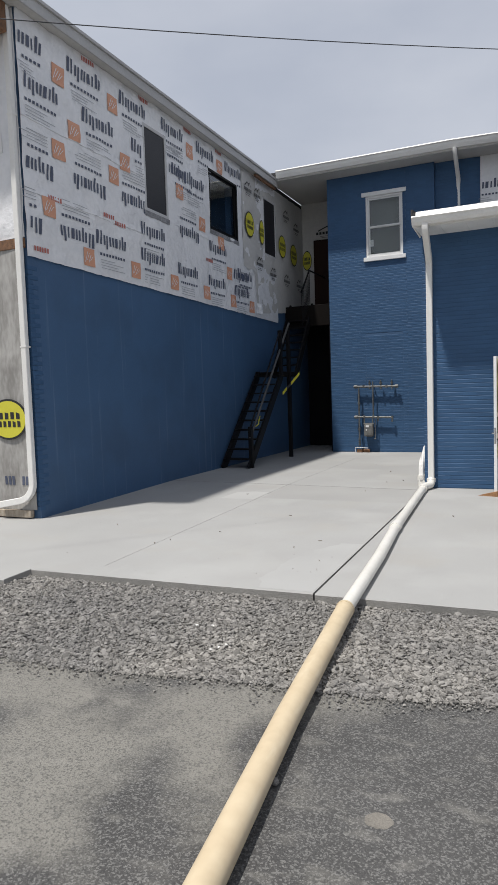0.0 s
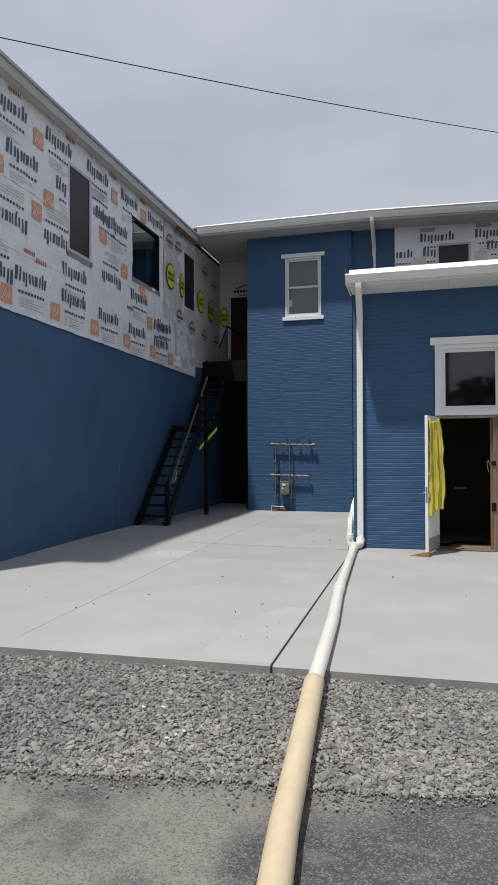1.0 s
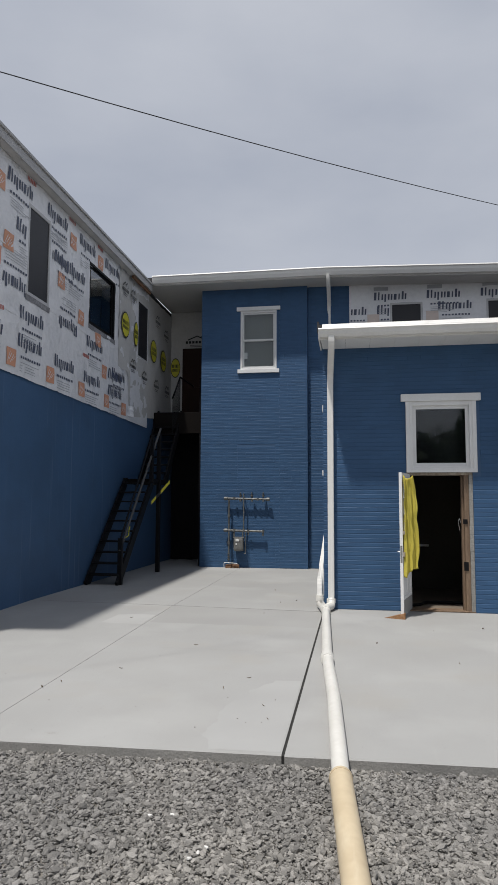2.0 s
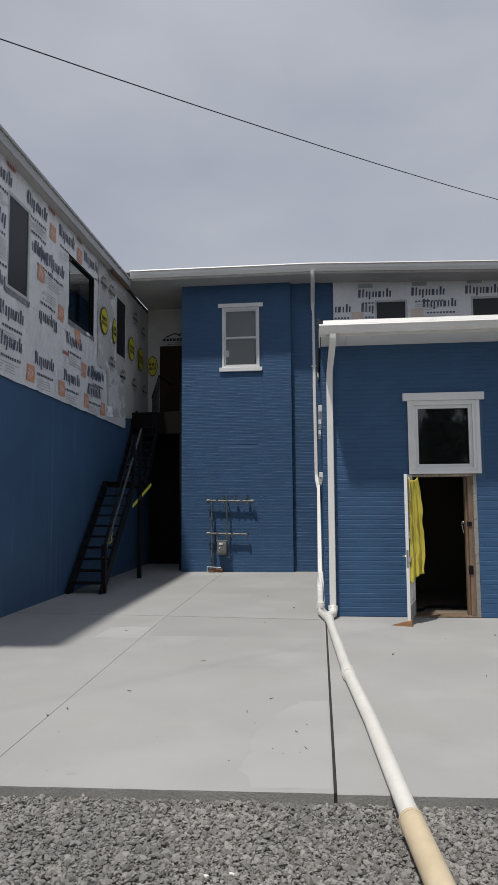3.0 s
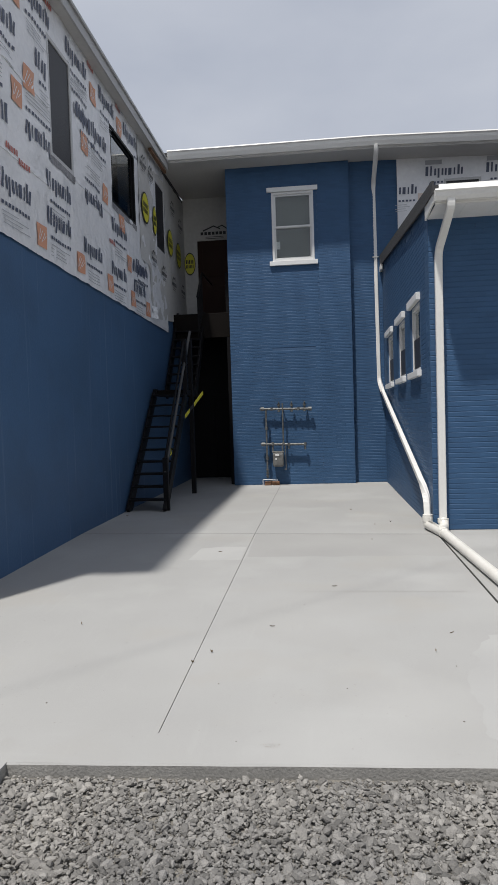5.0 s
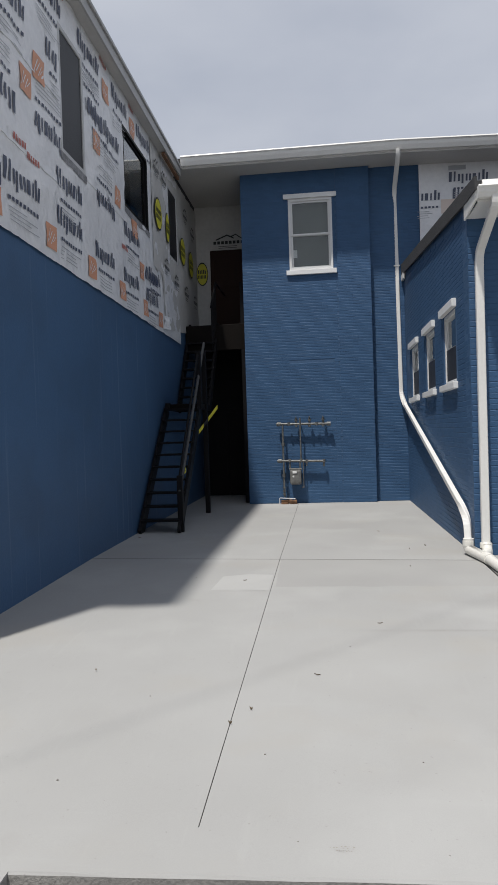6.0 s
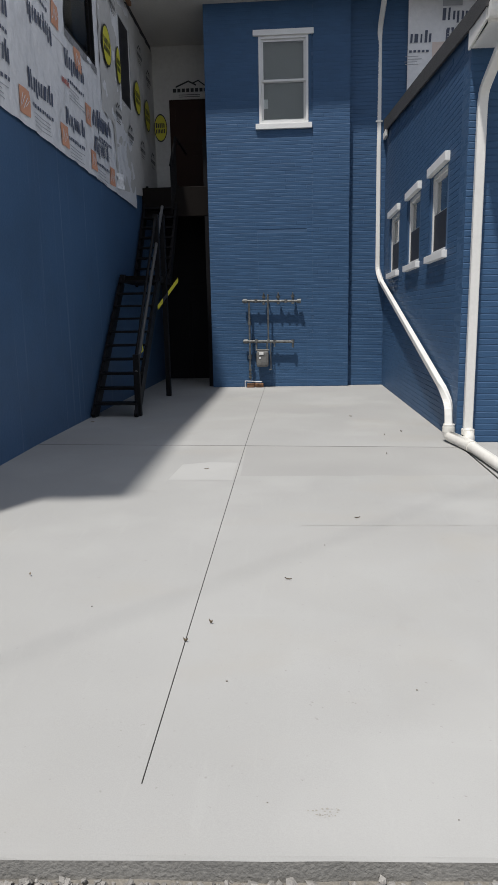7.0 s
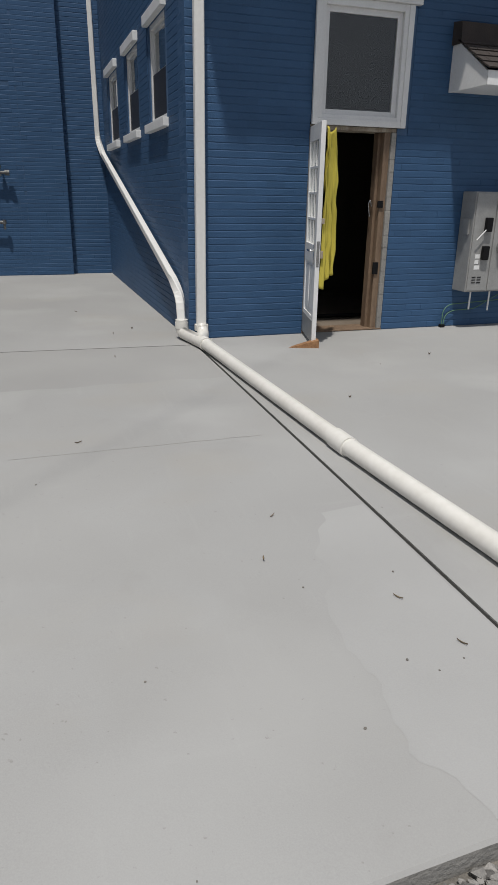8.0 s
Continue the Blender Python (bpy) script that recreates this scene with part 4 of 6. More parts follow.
def stroke(g, p, q, w, place, holes, seed, lift=0.010):
    """A slanted printed bar from p to q that follows the sheet."""
    n = max(1, int(math.hypot(q[0] - p[0], q[1] - p[1]) / 0.05))
    for i in range(n):
        (a, d), (c, e) = [(p[0] + (q[0] - p[0]) * k / n, p[1] + (q[1] - p[1]) * k / n) for k in (i, i + 1)]
        if inside((a + c) / 2, (d + e) / 2, holes):
            continue
        g.add([place(u, ripple(u, z, seed) + lift, z) for u, z in ((a - w / 2, d), (a + w / 2, d), (c + w / 2, e), (c - w / 2, e))], [(0, 1, 2, 3)])


def word(g, g2, u, z, w, h, place, holes, flip, seed, rnd):
    """A printed mark as a plain run of slim upright bars, a row of small bars and fine lines below."""
    s = -1 if flip else 1
    at = lambda a, d: (u + s * a * w, z + s * d * h)
    for x, lo, hi, wide in ((-0.50, -0.40, 0.42, 0.075), (-0.39, -0.40, 0.42, 0.045), (-0.28, -0.40, 0.20, 0.05), (-0.19, -0.62, 0.20, 0.05), (-0.08, -0.40, 0.20, 0.05),
                            (0.01, -0.40, 0.20, 0.05), (0.12, -0.40, 0.20, 0.085), (0.24, -0.40, 0.20, 0.04), (0.35, -0.40, 0.44, 0.06), (0.44, -0.40, 0.20, 0.05)):
        stroke(g, at(x, lo), at(x + 0.012, hi), wide * w, place, holes, seed)
    for k in range(9):
        x = -0.42 + 0.098 * k
        printed(g, *sorted((u + s * x * w, u + s * (x + 0.060) * w)), *sorted((z - s * 1.06 * h, z - s * 0.90 * h)), place, holes, seed)
    for k in range(4):
        zz = z - s * (1.30 * h + 0.045 * k)
        printed(g2, *sorted((u - s * 0.42 * w, u + s * rnd.uniform(0.05, 0.42) * w)), *sorted((zz, zz - s * 0.010)), place, holes, seed, step=0.3)


PW = lambda u, o, z: (WX + o, u, z)
HOLES_W = [(a - 0.0, c + 0.0, d, e) for a, c, d, e in LEFT_WINDOWS]
MARK_W = HOLES_W + [(0.0, WY + 0.01, 0.0, 9.0)]
wrap = thing("house_wrap", "white printed building wrap stapled over the upper wall", "building wrap")
low = lambda u: 3.69 - 0.016 * (u - WY) + 0.012 * noise.noise((u * 2.1, 0, 3)) + 0.008 * noise.noise((u * 9, 0, 5))
g = sheet(WY - 0.01, 14.86, low, 7.055, HOLES_W, PW)
part("sheet", g, M_wrap, wrap)
rnd = random.Random(3)
WORDS = [(6.84 + 1.36 * k, 6.72 + 0.03 * min(k, 3), 0) for k in range(6)] + [(7.15 + 1.37 * k, 6.14 - 0.02 * k, 0) for k in range(4)]
WORDS += [(11.76, 6.05, 0), (13.2, 6.10, 0)]
WORDS += [(6.92 + 1.28 * k, 4.98 + 0.05 * k, 1) for k in range(3)] + [(11.43, 4.93, 1), (12.75, 4.88, 0), (10.95, 6.03, 1), (14.15, 4.50, 0)]
WORDS += [(6.60, 4.15, 1), (7.83, 4.17, 1), (10.08, 4.70, 0), (13.95, 4.45, 0)] + [(8.75 + 1.30 * k, 4.28 - 0.05 * k, 0) for k in range(5)]
g, g2 = Geo(), Geo()
for u, z, flip in WORDS:
    word(g, g2, u, z, 0.80, 0.27, PW, MARK_W, flip, 0.0, rnd)
tagged(part("printed_mark", g, M_ink, wrap), "rows of dark blue printed bars", kind="stuff")
tagged(part("fine_print", g2, M_ink_pale, wrap), "thin grey printed lines", kind="stuff")
SQUARES = [(7.56, 6.48), (8.94, 6.57), (10.3, 6.66), (11.57, 6.62), (12.95, 6.70), (7.88, 5.77), (9.23, 5.70), (7.49, 5.37), (8.88, 5.39), (11.10, 5.69), (7.21, 4.47),
           (12.02, 5.25), (8.11, 3.90), (9.43, 3.90), (10.77, 3.87), (12.13, 3.84), (13.44, 3.81), (14.5, 3.78), (13.3, 4.42), (12.9, 5.02)]
for u, z in SQUARES:
    g = Geo()
    if inside(u, z, HOLES_W, 0.12):
        continue
    printed(g, u - 0.14, u + 0.14, z - 0.14, z + 0.14, PW, HOLES_W)
    sq = part("orange_square", g, M_orange, wrap, "faded orange printed square")
    g = Geo()
    for k in range(4):
        a = u - 0.085 + k * 0.045
        stroke(g, (a - 0.03, z - 0.085 + 0.03 * (k % 2)), (a + 0.045, z + 0.085 - 0.02 * k), 0.013, PW, HOLES_W, 0.0, 0.014)
    part("pale_stroke", g, M_wrap, sq)
for u, z in ((7.35, 4.62), (8.68, 4.67), (12.3, 4.55), (9.0, 4.60), (7.0, 3.82), (9.9, 7.0), (8.3, 6.99), (11.5, 7.0), (12.9, 7.0)):
    g = Geo()
    for k in range(6):
        printed(g, u - 0.15 + 0.052 * k, u - 0.115 + 0.052 * k, z - 0.035, z + 0.035, PW, MARK_W)
    part("red_mark", g, M_red, wrap, "small faded red printed mark")
# horizontal overlaps and torn flashing strips below the windows
for u0, u1, z in ((WY, 9.8, 5.62), (WY, 9.8, 4.60), (10.7, 12.35, 5.0)):
    g = Geo()
    m = int((u1 - u0) / 0.12)
    for i in range(m):
        a, c = u0 + (u1 - u0) * i / m, u0 + (u1 - u0) * (i + 1) / m
        za, zc = z + 0.012 * noise.noise((a * 2, 1, z)), z + 0.012 * noise.noise((c * 2, 1, z))
        g.add([PW(a, ripple(a, za) + 0.009, za), PW(c, ripple(c, zc) + 0.009, zc), PW(c, ripple(c, zc) + 0.001, zc + 0.09), PW(a, ripple(a, za) + 0.001, za + 0.09)], [(0, 1, 2, 3)], True)
        g.add([PW(a, ripple(a, za) + 0.009, za), PW(c, ripple(c, zc) + 0.009, zc), PW(c, ripple(c, zc), zc), PW(a, ripple(a, za), za)], [(0, 1, 2, 3)])
    part("overlap", g, M_wrap, wrap)
for k, (a, c, d, e) in enumerate(LEFT_WINDOWS[:2]):
    g = Geo()
    m = 14
    for i in range(m):
        p, q = a - 0.03 + (c - a + 0.06) * i / m, a - 0.03 + (c - a + 0.06) * (i + 1) / m
        lo = d - 0.10 - 0.025 * noise.noise((p * 6, k, 0))
        g.add([PW(p, ripple(p, lo) + 0.006, lo), PW(q, ripple(q, lo) + 0.006, lo), PW(q, 0.034, d - 0.002), PW(p, 0.034, d - 0.002)], [(0, 1, 2, 3)], True)
    part("flashing", g, M_tape, wrap, "torn grey flashing under the window")
# loose torn corner
g = Geo()
for i in range(6):
    for j in range(5):
        q = []
        for di, dj in ((0, 0), (1, 0), (1, 1), (0, 1)):
            u, z = 14.80 + (i + di) * 0.035, 3.66 + (j + dj) * 0.05
            q.append(PW(u, 0.018 + 0.05 * abs(noise.noise((u * 9, z * 8, 2))) + 0.012 * (i + di), z))
        g.add(q, [(0, 1, 2, 3)], True)
part("torn_corner", g, M_wrap, wrap)

# grey wrap towards the alley
wrap2 = thing("house_wrap", "grey printed building wrap running into the alley", "building wrap")
low2 = lambda u: (4.70 + 0.05 * noise.noise((u * 6, 1, 0)) if u < 14.86 else 3.66 + 0.10 * (u - 14.86)) + 0.02 * noise.noise((u * 3, 1, 0))
PW2 = lambda u, o, z: (WX + o + (0.012 if u < 14.9 else 0.0), u, z)
H3 = [LEFT_WINDOWS[2]]
part("sheet", sheet(14.08, BY - 0.003, low2, 7.055, H3, PW2, 0.11, 7.0), M_wrap2, wrap2)


def oval(parent, u, z, place, ru=0.20, rz=0.26):
    for nm, k, mat, lift in (("oval_edge", 1.0, M_blackink, 0.010), ("oval_face", 0.90, M_yellow, 0.013)):
        g = Geo()
        m = 24
        pts = [place(u + ru * k * math.cos(2 * math.pi * i / m), lift + 0.044, z + rz * k * math.sin(2 * math.pi * i / m)) for i in range(m)]
        g.add(pts, [tuple(range(m))])
        ob = part(nm, g, mat, parent, "yellow oval printed mark" if k < 1 else "")
    g = Geo()
    rr = random.Random(int(u * 100))
    for row, (dz, hh, n0) in enumerate(((0.055, 0.10, 5), (-0.065, 0.09, 6))):
        for k in range(n0):
            a = u - ru * 0.72 + k * ru * 1.44 / n0
            g.add([place(a + p, 0.0605, z + dz + q * hh / 2) for p, q in ((0, -1), (ru * 0.9 / n0, -1), (ru * 0.9 / n0, rr.uniform(0.5, 1)), (0, 1))], [(0, 1, 2, 3)])
    part("oval_bars", g, M_blackink, parent)


for u, z, ru in ((14.45, 5.77, 0.27), (15.23, 5.74, 0.15), (16.66, 5.64, 0.27), (17.55, 5.56, 0.27)):
    oval(wrap2, u, z, PW2, ru, 0.31)


def peak(parent, u, z, place, s=0.36):
    """A gabled mark: two sloping strokes over a row of blocks."""
    g = Geo()
    def quad(p, q, th):
        (a, d), (c, e) = p, q
        g.add([place(u + a, 0.054, z + d), place(u + c, 0.054, z + e), place(u + c, 0.054, z + e + th), place(u + a, 0.054, z + d + th)], [(0, 1, 2, 3)])
    quad((-s / 2, 0.02), (-0.03, 0.13), 0.035)
    quad((-0.03, 0.13), (s * 0.22, 0.05), 0.035)
    quad((s * 0.10, 0.09), (s * 0.30, 0.14), 0.03)
    quad((s * 0.30, 0.14), (s * 0.55, 0.03), 0.03)
    for k in range(8):
        a = -s * 0.6 + k * s * 1.25 / 8
        quad((a, -0.07), (a + s * 0.11, -0.07), 0.075)
    for k in range(2):
        quad((-s * 0.4, -0.13 - 0.04 * k), (s * 0.35, -0.13 - 0.04 * k), 0.012)
    return part("gable_mark", g, M_blackink, parent, "black printed gable mark")


for u, z in ((15.05, 4.93), (15.94, 4.80), (16.94, 4.77), (17.95, 4.77), (14.98, 6.62), (14.4, 6.62), (17.0, 6.54), (17.8, 6.35)):
    peak(wrap2, u, z, PW2)
PB = lambda u, o, z: (u, BY - o, z)
wrap3 = thing("house_wrap", "grey printed building wrap above the landing door", "building wrap")
part("sheet", sheet(WX + 0.02, TX0 - 0.002, lambda u: 4.02, 7.19, [(-5.76, -4.80, 4.0, 6.12)], PB, 0.12, 11.0), M_wrap2, wrap3)
peak(wrap3, -5.28, 6.32, PB, 0.62)
oval(wrap3, -5.955, 5.54, PB, 0.145, 0.29)
g = Geo()
g.box((-5.75, BY - 0.03, 4.0), (-4.81, BY + 0.0, 6.11), 0.006)
for k in range(2):
    g.box((-5.62, BY - 0.042, 4.25 + 0.95 * k), (-4.94, BY - 0.03, 4.95 + 0.95 * k), 0.006)
solid("door_2", g, M_brown, "dark brown closed door on the upper landing", "door", "structure")

# wrap on the rear wall over the wing
PR = lambda u, o, z: (u, RY - o, z)
wrap4 = thing("house_wrap", "white printed building wrap over the rear upper wall", "building wrap")
part("sheet", sheet(-0.90, 9.9, lambda u: 5.0, 7.19, REAR_WINS, PR, 0.10, 15.0), M_wrap, wrap4)
g, g2 = Geo(), Geo()
for u, z in [(0.15 + 1.30 * k, 6.86) for k in range(6)] + [(-0.85, 6.50), (0.22, 6.50), (1.72, 6.56), (3.6, 6.56), (0.1 - 0.25, 5.62)]:
    word(g, g2, u, z, 0.80, 0.25, PR, [(-9, -0.885, 0, 9), *REAR_WINS], 0, 15.0, rnd)
tagged(part("printed_mark", g, M_ink, wrap4), "rows of dark printed bars", kind="stuff")
tagged(part("fine_print", g2, M_ink_pale, wrap4), "thin grey printed lines", kind="stuff")
for u, z in ((-0.30, 6.25), (1.15, 6.28), (4.3, 6.28), (-0.1, 7.05), (1.22, 7.05), (2.55, 7.06)):
    g = Geo()
    w2 = 0.15 if z < 7 else 0.18
    printed(g, u - w2, u + w2, z - (0.15 if z < 7 else 0.05), z + (0.15 if z < 7 else 0.05), PR, REAR_WINS, 15.0)
    part("orange_square", g, M_faint if z < 7 else M_ink_pale, wrap4, "very faint sun-bleached square" if z < 7 else "")

# wrapped front of the west building and its corner
PF = lambda u, o, z: (u, WY - o, z)
wrap5 = thing("house_wrap", "dirty grey and white wrap on the front wall", "building wrap")
part("upper_sheet", sheet(-9.5, WX - 0.002, lambda u: 3.95, 7.04, [FRONT_WIN], PF, 0.12, 21.0), M_wrap, wrap5)
part("lower_sheet", sheet(-9.5, WX - 0.05, lambda u: 0.06, 3.80, [], PF, 0.12, 25.0), M_wrap3, wrap5)
oval(wrap5, -6.60, 1.385, PF, 0.37, 0.30)
for u in (-6.75, -6.42):
    g = Geo()
    for k in range(3):
        printed(g, u + 0.07 * k, u + 0.05 + 0.07 * k, 0.42, 0.55, PF, [], 25.0, 0.006)
    part("printed_mark", g, M_ink, wrap5)
g = Geo()
g.box((-9.5, WY - 0.045, 3.80), (WX - 0.01, WY - 0.002, 3.94), 0.008)
solid("ledger_board", g, M_rust, "weathered brown ledger board between the wraps", "board", "structure")
g = Geo()
g.box((-9.5, WY - 0.09, -0.05), (WX - 0.12, WY - 0.012, 0.055), 0.012)
solid("base_trim", g, M_oldwood, "grey weathered base board along the front wall", "trim", "structure")
ds = thing("downspout_west", "white aluminium downspout at the wrapped corner with an elbow", "downspout")
g = Geo()
strip(g, bend([(-6.19, WY - 0.10, 7.04), (-6.19, WY - 0.07, 6.8), (-6.19, WY - 0.07, 0.36), (-6.30, WY - 0.10, 0.22), (-6.75, WY - 0.16, 0.14)], 0.10, 4), 0.095, 0.075)
part("pipe", g, M_white, ds)
for z in (5.6, 2.4):
    g = Geo()
    g.box((-6.245, WY - 0.112, z), (-6.135, WY - 0.012, z + 0.025), 0.004)
    part("strap", g, M_white, ds)
g = Geo()
for k in range(52):
    z0 = 0.05 + k * COURSE
    g.box((WX - 0.06, WY - 0.008 - 0.004 * rnd.random(), z0), (WX + 0.004 + 0.004 * rnd.random(), WY + 0.09 + 0.10 * (k % 2), z0 + COURSE - 0.008), 0.004)
part("corner_bricks", g, M_brick_far, wall_west)

# ---------------------------------------------------------------- exterior stair in the alley
stair = thing("exterior_stair", "dark steel and timber stair climbing the blue wall into the alley", "stair")
XL, XR = -6.06, -5.42
RISE, RUN, Y0, N = 0.208, 0.205, 12.60, 10
for x in (XL, XR):
    g = Geo()
    g.bar((x, Y0 - 0.06, -0.02), (x, Y0 + N * RUN, N * RISE), 0.05, 0.20, up=(0, -0.7, 0.7))
    part("stringer", g, M_black, stair)
for k in range(N):
    g = Geo()
    z = (k + 1) * RISE
    g.box((XL, Y0 + k * RUN - 0.03, z - 0.035), (XR, Y0 + k * RUN + 0.20, z), 0.006)
    part("tread", g, M_black, stair)
LZ = N * RISE + 0.09
g = Geo()
g.box((XL, Y0 + N * RUN - 0.02, LZ - 0.12), (XR + 0.02, 15.75, LZ), 0.008)
part("landing", g, M_darkwood, stair, "dark plank landing")
N2, RUN2 = 9, 0.17
for x in (XL, XR):
    g = Geo()
    g.bar((x, 15.70, LZ - 0.08), (x, 15.70 + N2 * RUN2, LZ + N2 * RISE), 0.05, 0.20, up=(0, -0.7, 0.7))
    part("stringer", g, M_black, stair)
for k in range(N2):
    g = Geo()
    z = LZ + (k + 1) * RISE
    g.box((XL, 15.70 + k * RUN2, z - 0.035), (XR, 15.70 + k * RUN2 + 0.20, z), 0.006)
    part("tread", g, M_black, stair)
g = Geo()
g.box((WX + 0.01, 16.95, 3.88), (TX0 - 0.01, BY - 0.01, 4.0), 0.008)
g.box((WX + 0.01, 16.85, 3.45), (TX0 - 0.01, 16.95, 4.02), 0.008)
part("upper_landing", g, M_darkwood, stair, "dark stained timber landing")
for x, y, z0, z1 in ((XR + 0.01, 12.66, 0.0, 0.92), (XR + 0.01, 15.16, 0.0, 3.25), (XR + 0.01, 14.60, LZ - 0.1, LZ + 1.0), (TX0 - 0.07, 16.9, 0.0, 4.95), (XL + 0.03, 14.60, LZ - 0.1, LZ + 0.02)):
    g = Geo()
    g.box((x - 0.045, y - 0.045, z0 - 0.005), (x + 0.045, y + 0.045, z1), 0.006)
    part("post", g, M_black, stair)
for a, c, mat, r in (((XR + 0.01, 12.62, 0.66), (XR + 0.01, 15.25, 3.40), M_rail, 0.027), ((XR + 0.01, 16.25, 4.30), (XR + 0.01, 16.95, 4.98), M_black, 0.022),
                     ((XR + 0.01, 12.66, 0.90), (XR + 0.01, 14.6, LZ + 0.98), M_black, 0.022), 
                     ((XR + 0.01, 16.95, 4.98), (XR + 0.01, BY - 0.1, 4.98), M_black, 0.022)):
    g = Geo()
    g.tube([a, c], r, 10)
    part("handrail", g, mat, stair, "worn grey sloping handrail" if mat is M_rail else "")
for k in range(8):
    g = Geo()
    y = 16.28 + k * 0.095
    top = 4.30 + (y - 16.25) * 0.971
    g.box((XR + 0.002, y - 0.008, top - 0.92), (XR + 0.018, y + 0.008, top - 0.005))
    part("baluster", g, M_black, stair)
tape = thing("caution_tape", "yellow and black striped tape strung across the stair", "tape")
for k in range(4):
    a, c = Vector((XR - 0.12, 13.3, 1.05)) if k < 0 else Vector((-5.50, 14.9, 1.62)), Vector((-5.18, 15.3, 2.12))
    p, q = a + (c - a) * (k / 4), a + (c - a) * ((k + 1) / 4)
    g = Geo()
    up = Vector((0, 0, 0.042))
    g.add([p - up, q - up, q + up, p + up], [(0, 1, 2, 3)])
    part("stripe", g, M_yellow if k != 1 else M_blackink, tape)
g = Geo()
g.tube(bend([(-5.47, 13.35, 1.12), (-5.44, 13.2, 1.02), (-5.40, 13.1, 0.95), (-5.46, 13.06, 0.90)], 0.05), 0.012, 6)
part("loose_end", g, M_yellow, tape)
# Wall and door are blackened in place of the passage's shade.
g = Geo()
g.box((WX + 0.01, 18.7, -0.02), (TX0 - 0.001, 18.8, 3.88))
solid("wall_passage_dark", g, M_black, "black wall under the landing standing in for deep shade", "wall", "structure")
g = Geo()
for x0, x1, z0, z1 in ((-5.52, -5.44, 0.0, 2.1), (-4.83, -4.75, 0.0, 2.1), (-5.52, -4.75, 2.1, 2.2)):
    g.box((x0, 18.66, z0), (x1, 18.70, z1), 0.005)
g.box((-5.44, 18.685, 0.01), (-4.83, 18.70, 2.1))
solid("door_3", g, M_black, "closed door under the landing, black for the deep shade", "door", "structure")

# ---------------------------------------------------------------- gas meter
gas = thing("gas_meter_manifold", "galvanised gas manifold with valves and one grey meter", "gas meter")
GY = TY - 0.115
pipes = [([(-4.00, GY, 1.735), (-2.96, GY, 1.715)], 0.027), ([(-4.00, GY, 0.935), (-3.08, GY, 0.915)], 0.027), ([(-3.955, GY, 1.735), (-3.955, GY, 0.16)], 0.021), ([(-3.575, GY - 0.015, 1.86), (-3.575, GY - 0.015, 0.95)], 0.017),
         ([(-3.085, GY, 0.92), (-3.085, GY, 0.80)], 0.022), ([(-3.455, GY, 0.93), (-3.455, GY, 0.82)], 0.018), ([(-3.82, GY, 0.92), (-3.82, GY, 0.77)], 0.02), ([(-3.60, GY, 0.92), (-3.60, GY, 0.77)], 0.02)]
for pts, r in pipes:
    g = Geo()
    g.tube(pts, r, 12)
    part("pipe", g, M_galv, gas)
for x, z in ((-4.03, 1.735), (-4.03, 0.935), (-2.955, 1.715)):
    g = Geo()
    g.tube([(x - 0.04, GY, z), (x + 0.035, GY, z)], 0.045, 14)
    g.tube([(x - 0.062, GY, z), (x - 0.04, GY, z)], 0.026, 6)
    part("union", g, M_galv, gas)
for x in (-3.66, -3.37, -3.08):
    g = Geo()
    g.tube([(x, GY, 1.70), (x, GY, 1.79), (x, GY, 1.80), (x, GY, 1.86)], 0.021, 10)
    g.tube([(x, GY, 1.79), (x, GY, 1.83)], 0.036, 10)
    g.box((x - 0.012, GY - 0.05, 1.86), (x + 0.012, GY + 0.03, 1.89), 0.004)
    g.tube([(x, GY, 1.66), (x, GY, 1.70)], 0.03, 10)
    part("valve", g, M_galv, gas)
for x, z in ((-3.955, 1.30), (-3.955, 0.62), (-3.82, 1.735), (-3.22, 1.72), (-3.575, 0.935), (-3.455, 0.92), (-3.82, 0.94), (-3.085, 0.92)):
    g = Geo()
    g.tube([(x, GY, z - 0.035), (x, GY, z + 0.035)], 0.034, 10)
    part("fitting", g, M_galv, gas)
for k, z in enumerate((0.20, 0.27, 0.34)):
    g = Geo()
    g.tube([(-3.955, GY, z), (-3.955, GY, z + 0.03)], 0.035, 10)
    part("fitting", g, M_galv, gas)
g = Geo()
g.box((-3.825, GY - 0.09, 0.42), (-3.575, GY + 0.09, 0.745), 0.05)
meter = part("meter_body", g, M_cast, gas, "grey cast meter body")
g = Geo()
g.box((-3.765, GY - 0.10, 0.665), (-3.675, GY - 0.085, 0.715), 0.006)
g.box((-3.765, GY - 0.098, 0.58), (-3.73, GY - 0.088, 0.62), 0.004)
part("dial", g, M_trim, meter, "white dial label")
g = Geo()
g.box((-3.84, GY - 0.05, 0.735), (-3.56, GY + 0.06, 0.775), 0.015)
part("meter_cap", g, M_cast, gas)
g = Geo()
g.tube([(-3.53, GY - 0.01, 0.92), (-3.53, GY - 0.01, 0.36)], 0.010, 8)
g.box((-3.57, GY - 0.03, 0.35), (-3.52, GY + 0.03, 0.37), 0.004)
part("bracket", g, M_galv, gas)
g = Geo()
for x, y, z in ((-4.03, GY - 0.05, 0), (-3.84, GY - 0.04, 0), (-3.94, GY + 0.07, 0)):
    g.box((x, y, z - 0.002), (x + 0.15, y + 0.10, z + 0.085), 0.012)
part("footing_block", g, M_rust, gas, "brown broken brick footing")
g = Geo()
g.tube(bend([(-4.06, GY - 0.07, 0.01), (-4.06, GY - 0.07, 0.14), (-3.72, GY - 0.07, 0.12)], 0.02), 0.008, 6)
part("guard_wire", g, M_trim, gas)
